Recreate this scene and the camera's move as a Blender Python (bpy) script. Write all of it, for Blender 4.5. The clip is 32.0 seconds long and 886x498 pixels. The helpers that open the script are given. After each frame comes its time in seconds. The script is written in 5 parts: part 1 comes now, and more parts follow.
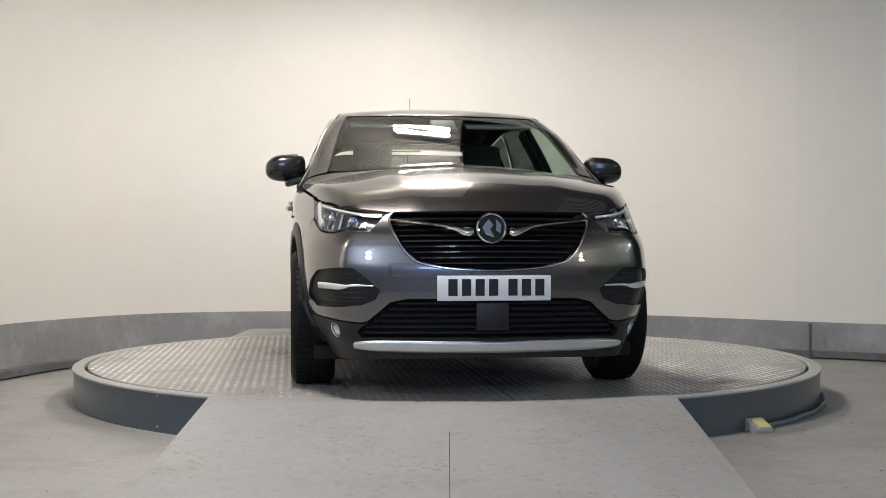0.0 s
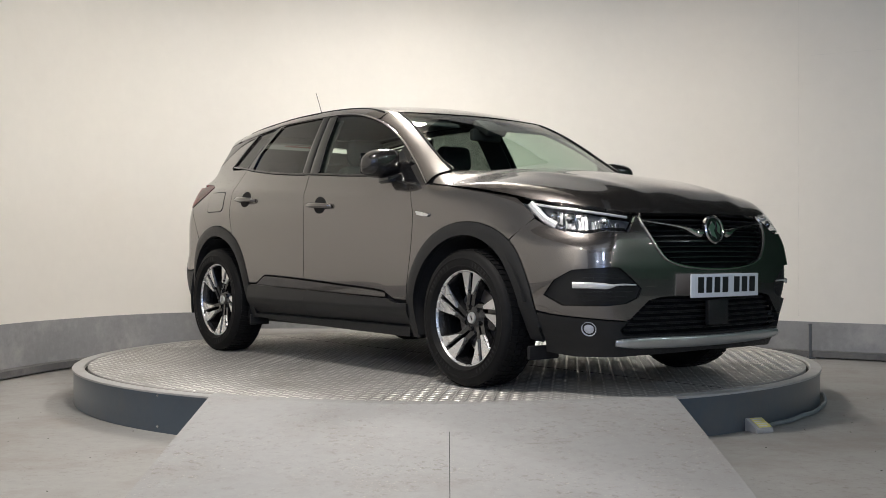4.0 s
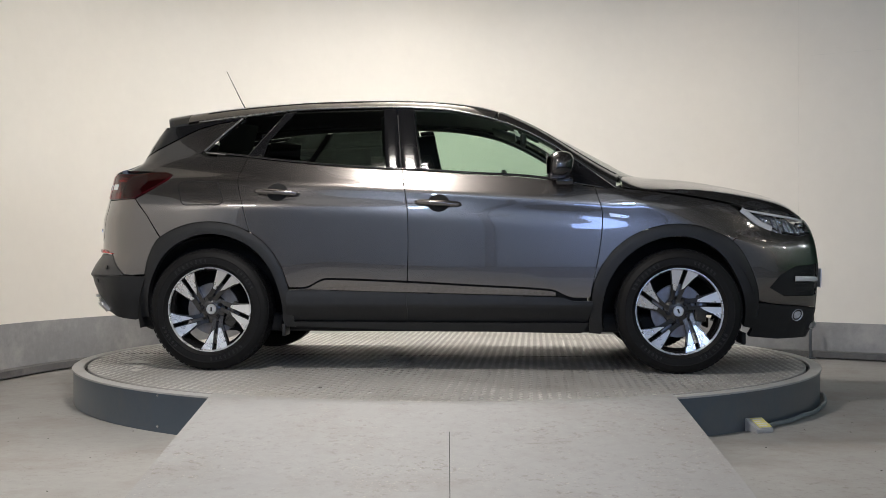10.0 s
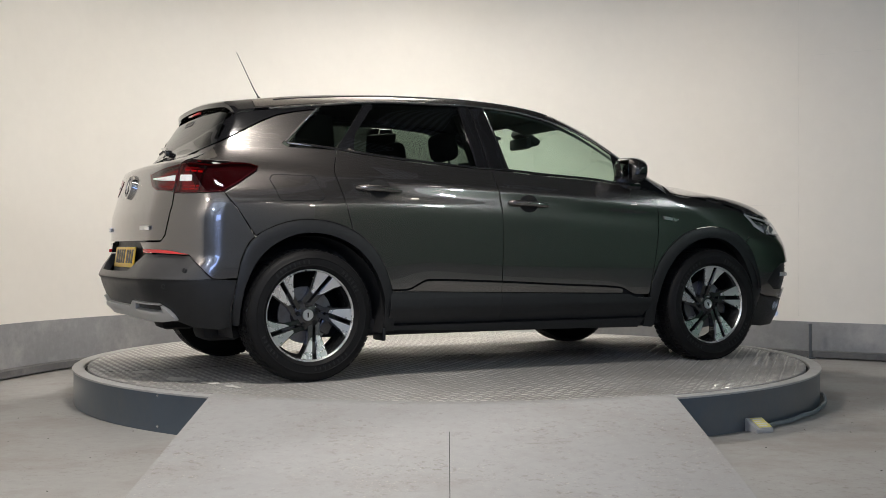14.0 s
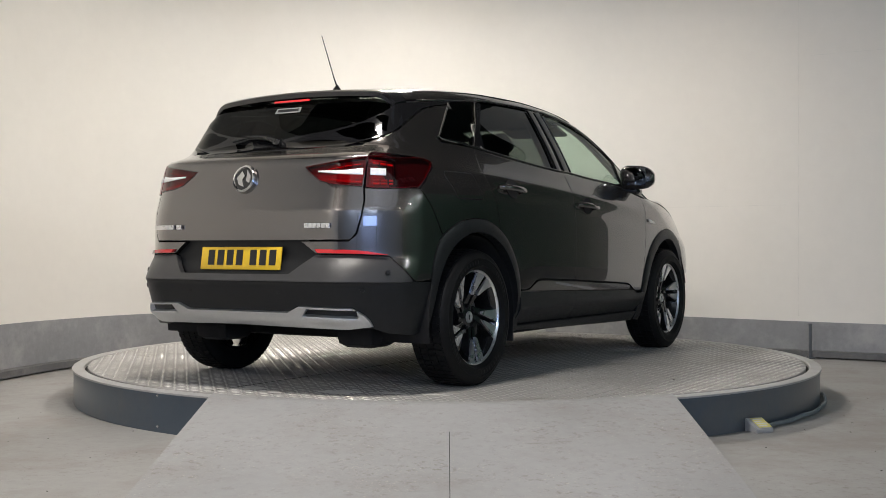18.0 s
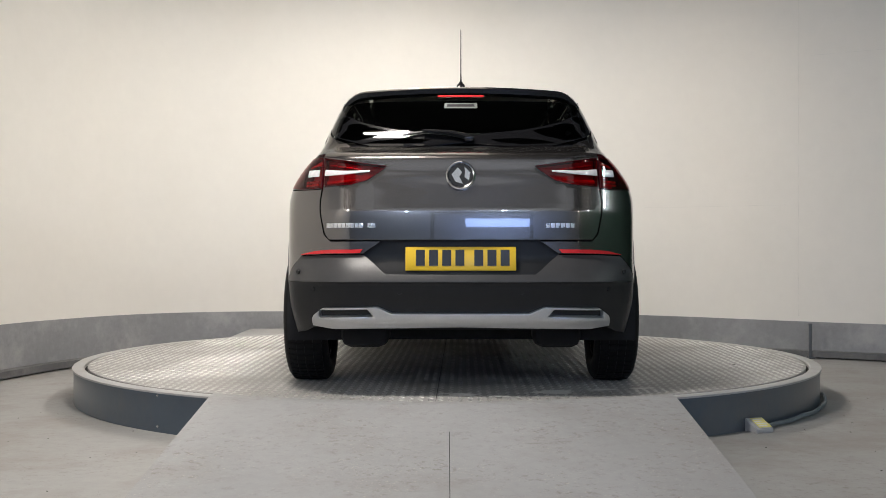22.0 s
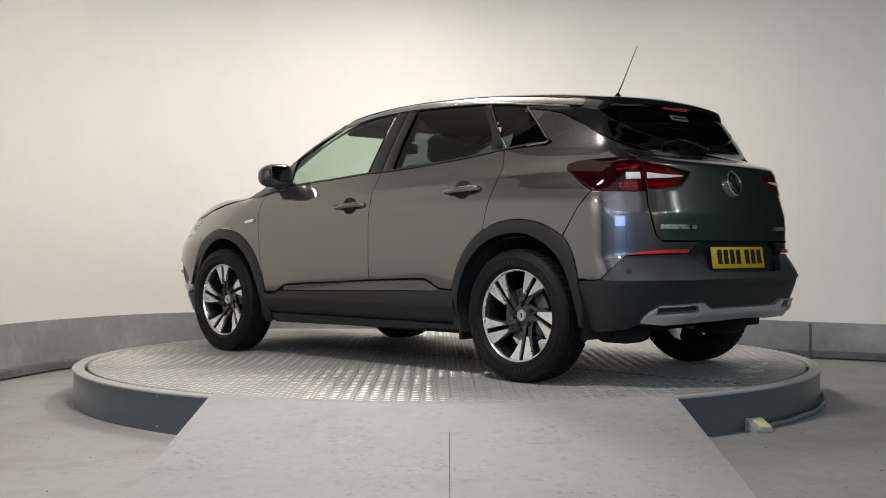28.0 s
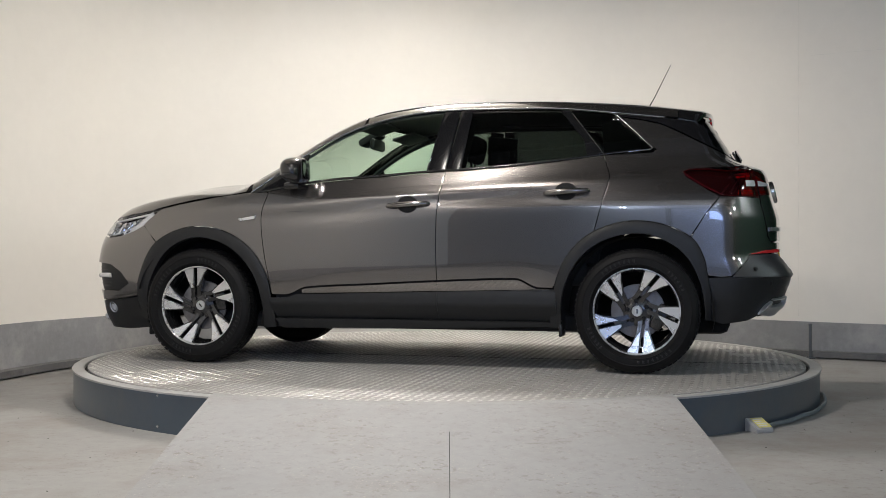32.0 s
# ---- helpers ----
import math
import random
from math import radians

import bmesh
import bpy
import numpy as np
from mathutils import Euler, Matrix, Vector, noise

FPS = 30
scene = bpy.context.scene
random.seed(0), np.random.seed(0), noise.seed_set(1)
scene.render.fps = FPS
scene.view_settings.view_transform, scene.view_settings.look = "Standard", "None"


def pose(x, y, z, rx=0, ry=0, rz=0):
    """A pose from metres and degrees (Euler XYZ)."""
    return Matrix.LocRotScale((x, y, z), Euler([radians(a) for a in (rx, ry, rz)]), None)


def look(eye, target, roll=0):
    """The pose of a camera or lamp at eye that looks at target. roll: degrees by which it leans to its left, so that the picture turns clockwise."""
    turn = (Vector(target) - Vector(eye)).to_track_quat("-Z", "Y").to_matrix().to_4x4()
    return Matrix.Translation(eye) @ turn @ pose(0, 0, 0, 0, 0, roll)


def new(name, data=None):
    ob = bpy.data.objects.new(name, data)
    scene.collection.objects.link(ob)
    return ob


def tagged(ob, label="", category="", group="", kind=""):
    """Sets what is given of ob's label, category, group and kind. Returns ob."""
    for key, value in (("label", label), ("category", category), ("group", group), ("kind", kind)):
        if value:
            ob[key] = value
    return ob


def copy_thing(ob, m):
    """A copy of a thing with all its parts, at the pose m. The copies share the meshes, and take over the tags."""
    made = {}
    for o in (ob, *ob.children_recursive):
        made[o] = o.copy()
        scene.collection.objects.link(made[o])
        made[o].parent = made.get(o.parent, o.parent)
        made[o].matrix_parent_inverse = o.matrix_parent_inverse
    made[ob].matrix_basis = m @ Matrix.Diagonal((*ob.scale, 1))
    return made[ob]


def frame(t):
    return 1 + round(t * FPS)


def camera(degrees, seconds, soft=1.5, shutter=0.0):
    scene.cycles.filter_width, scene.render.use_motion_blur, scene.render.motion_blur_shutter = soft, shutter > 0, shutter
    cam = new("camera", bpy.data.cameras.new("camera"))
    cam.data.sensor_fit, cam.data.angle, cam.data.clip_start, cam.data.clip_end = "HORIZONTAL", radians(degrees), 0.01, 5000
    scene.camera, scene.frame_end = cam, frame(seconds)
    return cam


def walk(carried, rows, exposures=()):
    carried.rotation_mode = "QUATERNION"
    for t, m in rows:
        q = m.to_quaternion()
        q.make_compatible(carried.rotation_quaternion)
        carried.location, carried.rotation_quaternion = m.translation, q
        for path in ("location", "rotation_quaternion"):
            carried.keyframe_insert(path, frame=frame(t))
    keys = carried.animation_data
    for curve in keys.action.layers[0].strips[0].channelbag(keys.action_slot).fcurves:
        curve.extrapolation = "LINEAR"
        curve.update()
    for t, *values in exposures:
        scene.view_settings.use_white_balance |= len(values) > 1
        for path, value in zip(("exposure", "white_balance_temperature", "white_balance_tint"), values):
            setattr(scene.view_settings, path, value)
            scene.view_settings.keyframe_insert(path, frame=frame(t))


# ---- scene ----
import mathutils

cam = camera(42.18, 32.0, soft=.5)
EYE = Vector((0, -7.498, .911))
AIM = look(EYE, EYE + Vector((-.0303, 10, -.009)))
walk(cam, [(0, AIM), (32, AIM)])

PLATE = .205  # height of the turntable's top

# light: dim cool daylight from the hall, fluorescent battens over the turntable
world = bpy.data.worlds.new("world")
scene.world = world
world.use_nodes = True
sky = world.node_tree.nodes.new("ShaderNodeTexSky")
sky.sky_type, sky.sun_disc, sky.sun_elevation, sky.sun_rotation = "NISHITA", False, radians(35), radians(200)
world.node_tree.links.new(sky.outputs[0], world.node_tree.nodes["Background"].inputs[0])
world.node_tree.nodes["Background"].inputs[1].default_value = .1
scene.view_settings.exposure = 0.0


def area_lamp(name, eye, target, sx, sy, watts, colour):
    data = bpy.data.lights.new(name, "AREA")
    data.shape, data.size, data.size_y, data.energy, data.color = "RECTANGLE", sx, sy, watts, colour
    ob = new(name, data)
    ob.matrix_world = look(eye, target)
    return ob


WARM, PALE_COOL, SKY_BLUE = (1.0, .938, .875), (.92, .96, 1.0), (.34, .50, 1.0)
# each batten: place, length, width, power; the third is added unseen to brighten the left wall
BATTENS = [(-.16, .95, .60, .30, 104), (-.74, -2.77, .50, .34, 95), (-3.5, -6.3, .50, .34, 66)]
for bx, by, sx, sy, watts in BATTENS:
    for k in (-1, 1):  # twin tubes
        area_lamp("batten_light", (bx, by + k * sy * .27, 3.42), (bx, by + k * sy * .27, 0), sx, sy * .28, watts / 2, WARM)
    area_lamp("batten_light", (bx, by, 3.60), (bx, by, 6), sx, sy, 34, WARM)  # light from the tubes' upper half
# the daylit roller door behind, and an added cool fill light under the roof
area_lamp("roller_door_light", (1.6, -15.4, 2.3), (.5, 0, 1), 3.0, .9, 85, SKY_BLUE)
area_lamp("cool_fill_light", (1.0, -12.4, 6.75), (1.0, -12.0, 0), 10.0, 5.6, 90, PALE_COOL)


HALL_LAMPS = [(5.5, -5), (5.5, -10), (9.5, -3), (9.5, -8), (9.5, -13), (12, -5.5), (12, -10.5), (1.5, -12), (-2.5, -14)]
for hx, hy, watts, tone in ((9.5, -3, 230, (.80, .94, 1)), (9.5, -8, 180, (.86, .96, 1)), (9.5, -13, 130, (1, .95, .85)), (1.5, -12, 300, (.62, .76, 1)), (-2.5, -14, 360, (.62, .76, 1))):
    bulb = bpy.data.lights.new("hall_lamp_light", "POINT")
    bulb.energy, bulb.color, bulb.shadow_soft_size = watts, tone, .12
    new("hall_lamp_light", bulb).location = (hx, hy, 4.4)


# ---- materials ----
def shader(name, base, rough=.5, metal=0., coat=0., vary=.12, scale=6., bump=0., bump_scale=80., stain=None, stain_scale=1.5, emit=None, power=0., rough_vary=.12, spec=.5, coat_ior=1.5, specks=None):
    """A procedural surface: base colour with broad and fine variation, roughness variation and relief."""
    m = bpy.data.materials.new(name)
    m.use_nodes = True
    nt = m.node_tree
    b = nt.nodes["Principled BSDF"]
    b.inputs["Metallic"].default_value, b.inputs["Coat Weight"].default_value, b.inputs["Coat Roughness"].default_value = metal, coat, .02
    b.inputs["Specular IOR Level"].default_value, b.inputs["Coat IOR"].default_value = spec, coat_ior
    co = nt.nodes.new("ShaderNodeTexCoord")

    def noise_node(s, detail, rough_=.6):
        n = nt.nodes.new("ShaderNodeTexNoise")
        n.inputs["Scale"].default_value, n.inputs["Detail"].default_value, n.inputs["Roughness"].default_value = s, detail, rough_
        nt.links.new(co.outputs["Object"], n.inputs["Vector"])
        return n

    def ramp(src, lo, hi, a, c):
        r = nt.nodes.new("ShaderNodeMapRange")
        r.inputs[1].default_value, r.inputs[2].default_value, r.inputs[3].default_value, r.inputs[4].default_value = lo, hi, a, c
        nt.links.new(src, r.inputs[0])
        return r.outputs[0]
    broad, fine = noise_node(scale, 4), noise_node(scale * 14, 6)
    mul = nt.nodes.new("ShaderNodeMath")
    mul.operation = "MULTIPLY"
    nt.links.new(ramp(broad.outputs[0], .25, .75, 1 - vary, 1 + vary), mul.inputs[0])
    nt.links.new(ramp(fine.outputs[0], .25, .75, 1 - vary * .6, 1 + vary * .6), mul.inputs[1])
    hsv = nt.nodes.new("ShaderNodeHueSaturation")
    hsv.inputs["Color"].default_value = (*base, 1)
    nt.links.new(mul.outputs[0], hsv.inputs["Value"])
    out = hsv.outputs[0]
    if stain:
        mix = nt.nodes.new("ShaderNodeMix")
        mix.data_type = "RGBA"
        st = noise_node(stain_scale, 8, .68)
        nt.links.new(ramp(st.outputs[0], .48, .66, 0, stain[3] if len(stain) > 3 else .7), mix.inputs[0])
        nt.links.new(out, mix.inputs[6])
        mix.inputs[7].default_value = (*stain[:3], 1)
        out = mix.outputs[2]
    if specks:  # small worn marks: colour, amount, scale
        drift = ramp(noise_node(2.1, 3).outputs[0], .38, .62, .18, 1)
        for k, (lo_, hi_) in enumerate(((.535, .63), (.575, .64))):
            mix = nt.nodes.new("ShaderNodeMix")
            mix.data_type = "RGBA"
            n_ = noise_node(specks[4] * (1 + 2.3 * k), 10, .75)
            n_.inputs["Distortion"].default_value = .15
            dm = nt.nodes.new("ShaderNodeMath")
            dm.operation = "MULTIPLY"
            nt.links.new(ramp(n_.outputs[0], lo_, hi_, 0, specks[3]), dm.inputs[0])
            nt.links.new(drift, dm.inputs[1])
            nt.links.new(dm.outputs[0], mix.inputs[0])
            nt.links.new(out, mix.inputs[6])
            mix.inputs[7].default_value = (*specks[:3], 1) if k == 0 else (*(min(.9, c_ * 2.6) for c_ in specks[:3]), 1)
            out = mix.outputs[2]
    nt.links.new(out, b.inputs["Base Color"])
    nt.links.new(ramp(broad.outputs[0], .2, .8, max(.02, rough * (1 - rough_vary)), min(1, rough * (1 + rough_vary))), b.inputs["Roughness"])
    if bump:
        bn = nt.nodes.new("ShaderNodeBump")
        bn.inputs["Strength"].default_value, bn.inputs["Distance"].default_value = bump, .002
        nt.links.new(noise_node(bump_scale, 5).outputs[0], bn.inputs["Height"])
        nt.links.new(bn.outputs[0], b.inputs["Normal"])
    if emit:
        b.inputs["Emission Color"].default_value, b.inputs["Emission Strength"].default_value = (*emit, 1), power
    return m


def glass(name, tint, rough=.0, low=.045):
    """A thin pane: see-through tinted with a mirror gloss by its angle."""
    m = bpy.data.materials.new(name)
    m.use_nodes = True
    nt = m.node_tree
    nt.nodes.remove(nt.nodes["Principled BSDF"])
    tr, gl, mx, lw, pw, ma = (nt.nodes.new("ShaderNode" + k) for k in ("BsdfTransparent", "BsdfGlossy", "MixShader", "LayerWeight", "Math", "MapRange"))
    tr.inputs[0].default_value = (*tint, 1)
    gl.inputs["Roughness"].default_value = max(rough, .005)
    lw.inputs[0].default_value = .5
    pw.operation, pw.inputs[1].default_value = "POWER", 4.0
    ma.inputs[3].default_value, ma.inputs[4].default_value = low, .95
    nt.links.new(lw.outputs["Facing"], pw.inputs[0])
    nt.links.new(pw.outputs[0], ma.inputs[0])
    nt.links.new(ma.outputs[0], mx.inputs[0])
    nt.links.new(tr.outputs[0], mx.inputs[1])
    nt.links.new(gl.outputs[0], mx.inputs[2])
    nt.links.new(mx.outputs[0], nt.nodes["Material Output"].inputs[0])
    return m


PAINT = shader("graphite_paint", (.155, .143, .137), .24, .92, 1.0, .014, 300, rough_vary=.05, coat_ior=1.82)
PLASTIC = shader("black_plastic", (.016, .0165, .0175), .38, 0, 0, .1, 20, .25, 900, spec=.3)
GLOSS_BLACK = shader("gloss_black", (.008, .008, .009), .12, 0, .6, .05, 8)
LINER = shader("dark_liner", (.008, .008, .009), .9, 0, 0, .2, 12, .3, 120)
RUBBER = shader("tyre_rubber", (.0075, .0075, .008), .58, 0, 0, .2, 14, .3, 220, (.014, .0135, .013, .3), 6, spec=.16)
TYRE_MARK = shader("tyre_mark", (.011, .011, .0115), .5, 0, 0, .1, 14, spec=.3)
MIRROR_GLASS = shader("mirror_glass", (.13, .135, .14), .02, 1, 0, .01, 5)
CHROME = shader("chrome", (.70, .70, .70), .12, 1, 0, .02, 5)
BRIGHT_TRIM = shader("brushed_trim", (.40, .40, .40), .2, 1, 0, .04, 20)
SATIN = shader("satin_aluminium", (.62, .63, .64), .34, .85, 0, .05, 8, .1, 400)
MACHINED = shader("machined_alloy", (.82, .82, .83), .28, .9, .3, .03, 20)
ALLOY_BLACK = shader("black_alloy", (.048, .048, .050), .22, .8, .5, .08, 10)
HALL_PALE = shader("hall_panel", (.42, .47, .55), .7, 0, 0, .2, .5)
# bumper plastic in a lighter grey: light on the up-facing facet, put into colour
PLASTIC_LIT = shader("lit_plastic", (.050, .049, .050), .36, .1, 0, .08, 20, .2, 900)
LAMP_BOWL = shader("lamp_bowl", (.34, .35, .37), .3, .7, 0, .2, 60)
LAMP_CHROME = shader("lamp_reflector", (.82, .84, .88), .22, 1, 0, .1, 60)
KERB_PAINT = shader("kerb_paint", (.11, .11, .11), .6, 0, 0, .2, 3, .3, 40, (.25, .245, .24, .5), 4)
STEEL = shader("brake_steel", (.20, .20, .215), .36, .85, 0, .15, 20, .2, 300, (.12, .07, .04, .4), 8)
WINDSCREEN = glass("windscreen_glass", (.80, .88, .82), low=.026)
SIDE_GLASS = glass("side_glass", (.66, .79, .70))
PRIVACY = glass("privacy_glass", (.12, .14, .128))
REAR_GLASS = glass("rear_glass", (.025, .027, .026), low=.022)
TAIL_CLEAR = shader("tail_inner", (.9, .86, .86), .22, .2, .8, .12, 60)
LENS_CLEAR = glass("clear_lens", (.93, .95, .97))
LENS_RED = glass("red_lens", (.52, .035, .05), low=.05)
LAMP_TRAY = shader("lamp_tray", (.30, .03, .04), .4, .2, 0, .2, 30)
RED_GLOW = shader("red_reflector", (.72, .03, .035), .2, 0, .6, .05, 40)
DARK_RED = shader("dark_red_lens", (.075, .005, .009), .1, 0, .9, .05, 10)
FOG = shader("fog_glass", (.62, .66, .74), .22, .5, 1.0, .2, 60)
LAMP_WHITE = shader("lamp_white", (.75, .74, .74), .18, .3, .6, .08, 30)
SEAT = shader("seat_cloth", (.030, .030, .032), .85, 0, 0, .15, 30, .3, 300)
TRIM_GREY = shader("cabin_trim", (.16, .16, .155), .75, 0, 0, .1, 10, .2, 200)
CABIN = shader("cabin_plastic", (.025, .025, .026), .6, 0, 0, .1, 10, .2, 200)
PLATE_WHITE = shader("plate_white", (.78, .80, .84), .35, 0, .2, .03, 10)
PLATE_YELLOW = shader("plate_yellow", (.80, .52, .02), .35, 0, .2, .03, 10)
STICKER = shader("sticker_film", (.20, .205, .20), .4, 0, 0, .05, 20)
PALE_INK = shader("pale_print", (.62, .62, .58), .5, 0, 0, .05, 20)
INK = shader("black_ink", (.01, .01, .012), .4, 0, 0, .05, 10)
WALL_PAINT = shader("wall_paint", (.80, .765, .70), .62, 0, 0, .025, .7, .08, 60, (.74, .70, .63, .25), .8)
BAND_PAINT = shader("grey_band", (.26, .26, .265), .6, 0, 0, .16, 1.4, .3, 30, (.42, .41, .40, .65), 2.3)
FLOOR_PAINT = shader("concrete_floor", (.305, .300, .288), .60, 0, 0, .12, .9, .35, 60, (.21, .18, .15, .6), 1.2, rough_vary=.3, specks=(.16, .14, .12, .55, 26))
RAMP_PAINT = shader("ramp_paint", (.32, .32, .32), .66, 0, 0, .08, 1.3, .45, 50, (.245, .225, .205, .45), 2.0, rough_vary=.3, specks=(.20, .18, .16, .85, 26))
SKIRT_PAINT = shader("skirt_paint", (.066, .088, .112), .32, .1, .3, .08, 2.0, .1, 50, (.12, .11, .10, .6), 1.4)
RING_PAINT = shader("ring_paint", (.38, .38, .375), .45, 0, 0, .10, 2.5, .15, 60, (.27, .25, .22, .5), 3)
TREAD_BED = shader("tread_bed", (.325, .318, .306), .60, 0, 0, .12, 1.2, .12, 90, (.22, .20, .18, .5), 1.6, rough_vary=.35)
TREAD = shader("tread_plate", (.70, .69, .67), .36, .75, 0, .10, 1.2, .12, 90, (.22, .20, .18, .5), 1.6, rough_vary=.35)
DARK_GAP = shader("dark_gap", (.01, .01, .01), .9)
HALL_WALL = shader("hall_cladding", (.05, .14, .078), .6, .1, 0, .2, .6)
HALL_FLOOR = shader("hall_concrete", (.075, .08, .085), .7, 0, 0, .2, .8, .2, 60, (.05, .05, .05, .6), 1.1)
HALL_ROOF = shader("hall_roof", (.05, .052, .052), .7, 0, 0, .2, .6)
HALL_STEEL = shader("hall_steel", (.12, .125, .13), .5, .3, 0, .15, 2)
TUBE = shader("lit_tube", (.9, .9, .85), .3, emit=(1, .95, .86), power=14)
HALL_LAMP = shader("lit_hall_lamp", (.9, .9, .85), .3, emit=(1, .93, .8), power=26)
CABLE = shader("grey_cable", (.18, .2, .21), .5)
YELLOW = shader("yellow_label", (.68, .61, .20), .4, 0, 0, .05, 10)
BOX_GREY = shader("box_grey", (.36, .36, .36), .5, 0, 0, .1, 20)


# ---- mesh helpers ----
def part(name, bm, material, parent=None, label=""):
    me = bpy.data.meshes.new(name)
    bm.to_mesh(me)
    bm.free()
    for p in me.polygons:
        p.use_smooth = True
    me.set_sharp_from_angle(angle=radians(32))
    me.materials.append(material)
    ob = new(name, me)
    ob.parent = parent
    if label:
        ob["label"] = label
    return ob


def mesh_part(name, verts, faces, material, parent=None, label="", smooth=True, sharp=32):
    me = bpy.data.meshes.new(name)
    me.from_pydata([tuple(map(float, v)) for v in verts], [], [tuple(map(int, f)) for f in faces])
    me.update()
    if smooth:
        me.polygons.foreach_set("use_smooth", [True] * len(me.polygons))
        me.set_sharp_from_angle(angle=radians(sharp))
    me.materials.append(material)
    ob = new(name, me)
    ob.parent = parent
    if label:
        ob["label"] = label
    return ob


def box_bm(sx, sy, sz, at=(0, 0, 0), bevel=.0, m=None, segs=2, bm=None):
    """A bevelled block, centred at `at`."""
    own = bmesh.new()
    bmesh.ops.create_cube(own, size=1, matrix=Matrix.Diagonal((sx, sy, sz, 1)))
    if bevel:
        bmesh.ops.bevel(own, geom=own.edges[:], offset=bevel, segments=segs, affect="EDGES", profile=.5)
    bmesh.ops.transform(own, matrix=Matrix.Translation(at) @ (m or Matrix()), verts=own.verts)
    if bm is None:
        return own
    me = bpy.data.meshes.new("join")
    own.to_mesh(me)
    own.free()
    bm.from_mesh(me)
    bpy.data.meshes.remove(me)
    return bm


def lathe(profile, n=48, axis="z", a0=0, a1=360):
    """Verts and faces of (radius, height) pairs turned about an axis."""
    full = abs(a1 - a0) >= 360
    k = n if full else n + 1
    v, f = [], []
    for i in range(k):
        a = radians(a0 + (a1 - a0) * i / n)
        for r, h in profile:
            p = (r * math.cos(a), r * math.sin(a), h)
            v.append(p if axis == "z" else (p[0], p[2], p[1]))
    q = len(profile)
    for i in range(n):
        j = (i + 1) % k
        for e in range(q - 1):
            f.append((i * q + e, j * q + e, j * q + e + 1, i * q + e + 1))
    return v, f


def tube(points, radius, n=8):
    """Verts and faces of a round rod along points; radius may be a list."""
    pts = [Vector(p) for p in points]
    rad = radius if isinstance(radius, (list, tuple)) else [radius] * len(pts)
    v, f = [], []
    up = Vector((0, 0, 1))
    for i, p in enumerate(pts):
        t = (pts[min(i + 1, len(pts) - 1)] - pts[max(i - 1, 0)]).normalized()
        a = t.cross(up)
        if a.length < .1:
            a = t.cross(Vector((1, 0, 0)))
        a.normalize()
        b = t.cross(a)
        for k in range(n):
            w = 2 * math.pi * k / n
            v.append(p + (a * math.cos(w) + b * math.sin(w)) * rad[i])
    for i in range(len(pts) - 1):
        for k in range(n):
            f.append((i * n + k, i * n + (k + 1) % n, (i + 1) * n + (k + 1) % n, (i + 1) * n + k))
    f += [tuple(range(n)), tuple(range((len(pts) - 1) * n, len(pts) * n))]
    return v, f


def spl(pts, n=8):
    """A smooth line through 2D points (Catmull-Rom)."""
    p = np.array(pts, float)
    p = np.vstack([2 * p[0] - p[1], p, 2 * p[-1] - p[-2]])
    out = []
    for i in range(1, len(p) - 2):
        for s in np.arange(n) / n:
            a, b, c, d = p[i - 1], p[i], p[i + 1], p[i + 2]
            out.append(.5 * (2 * b + (c - a) * s + (2 * a - 5 * b + 4 * c - d) * s * s + (3 * b - a - 3 * c + d) * s ** 3))
    return [tuple(q) for q in out] + [tuple(p[-2])]


def arc(cx, cz, r, a0, a1, n=18):
    return [(cx + r * math.cos(radians(a0 + (a1 - a0) * i / n)), cz + r * math.sin(radians(a0 + (a1 - a0) * i / n))) for i in range(n + 1)]


def inside_poly(pts, poly):
    x, y = pts[:, 0][:, None], pts[:, 1][:, None]
    a, b = poly, np.roll(poly, -1, 0)
    cross = ((a[:, 1] > y) != (b[:, 1] > y)) & (x < (b[:, 0] - a[:, 0]) * (y - a[:, 1]) / (b[:, 1] - a[:, 1] + 1e-15) + a[:, 0])
    return cross.sum(1) % 2 == 1


def resample(poly, step):
    out = []
    for a, b in zip(poly, np.roll(poly, -1, 0)):
        n = max(1, int(np.ceil(np.linalg.norm(b - a) / step)))
        out += [a + (b - a) * i / n for i in range(n)]
    return np.array(out)


def inset(poly, d):
    """Move a counter-clockwise outline inwards by d."""
    if d == 0:
        return poly
    e = np.roll(poly, -1, 0) - poly
    e /= np.maximum(np.linalg.norm(e, axis=1, keepdims=True), 1e-9)
    n = np.stack([-e[:, 1], e[:, 0]], -1)
    m = n + np.roll(n, 1, 0)
    m /= np.maximum((m * m).sum(1, keepdims=True) / 2, .35)
    return poly + m * d


def area2(p):
    q = np.roll(p, -1, 0)
    return (p[:, 0] * q[:, 1] - q[:, 0] * p[:, 1]).sum()


WRAP = .0195  # metres a degree in the wrapped outlines of nose and tail


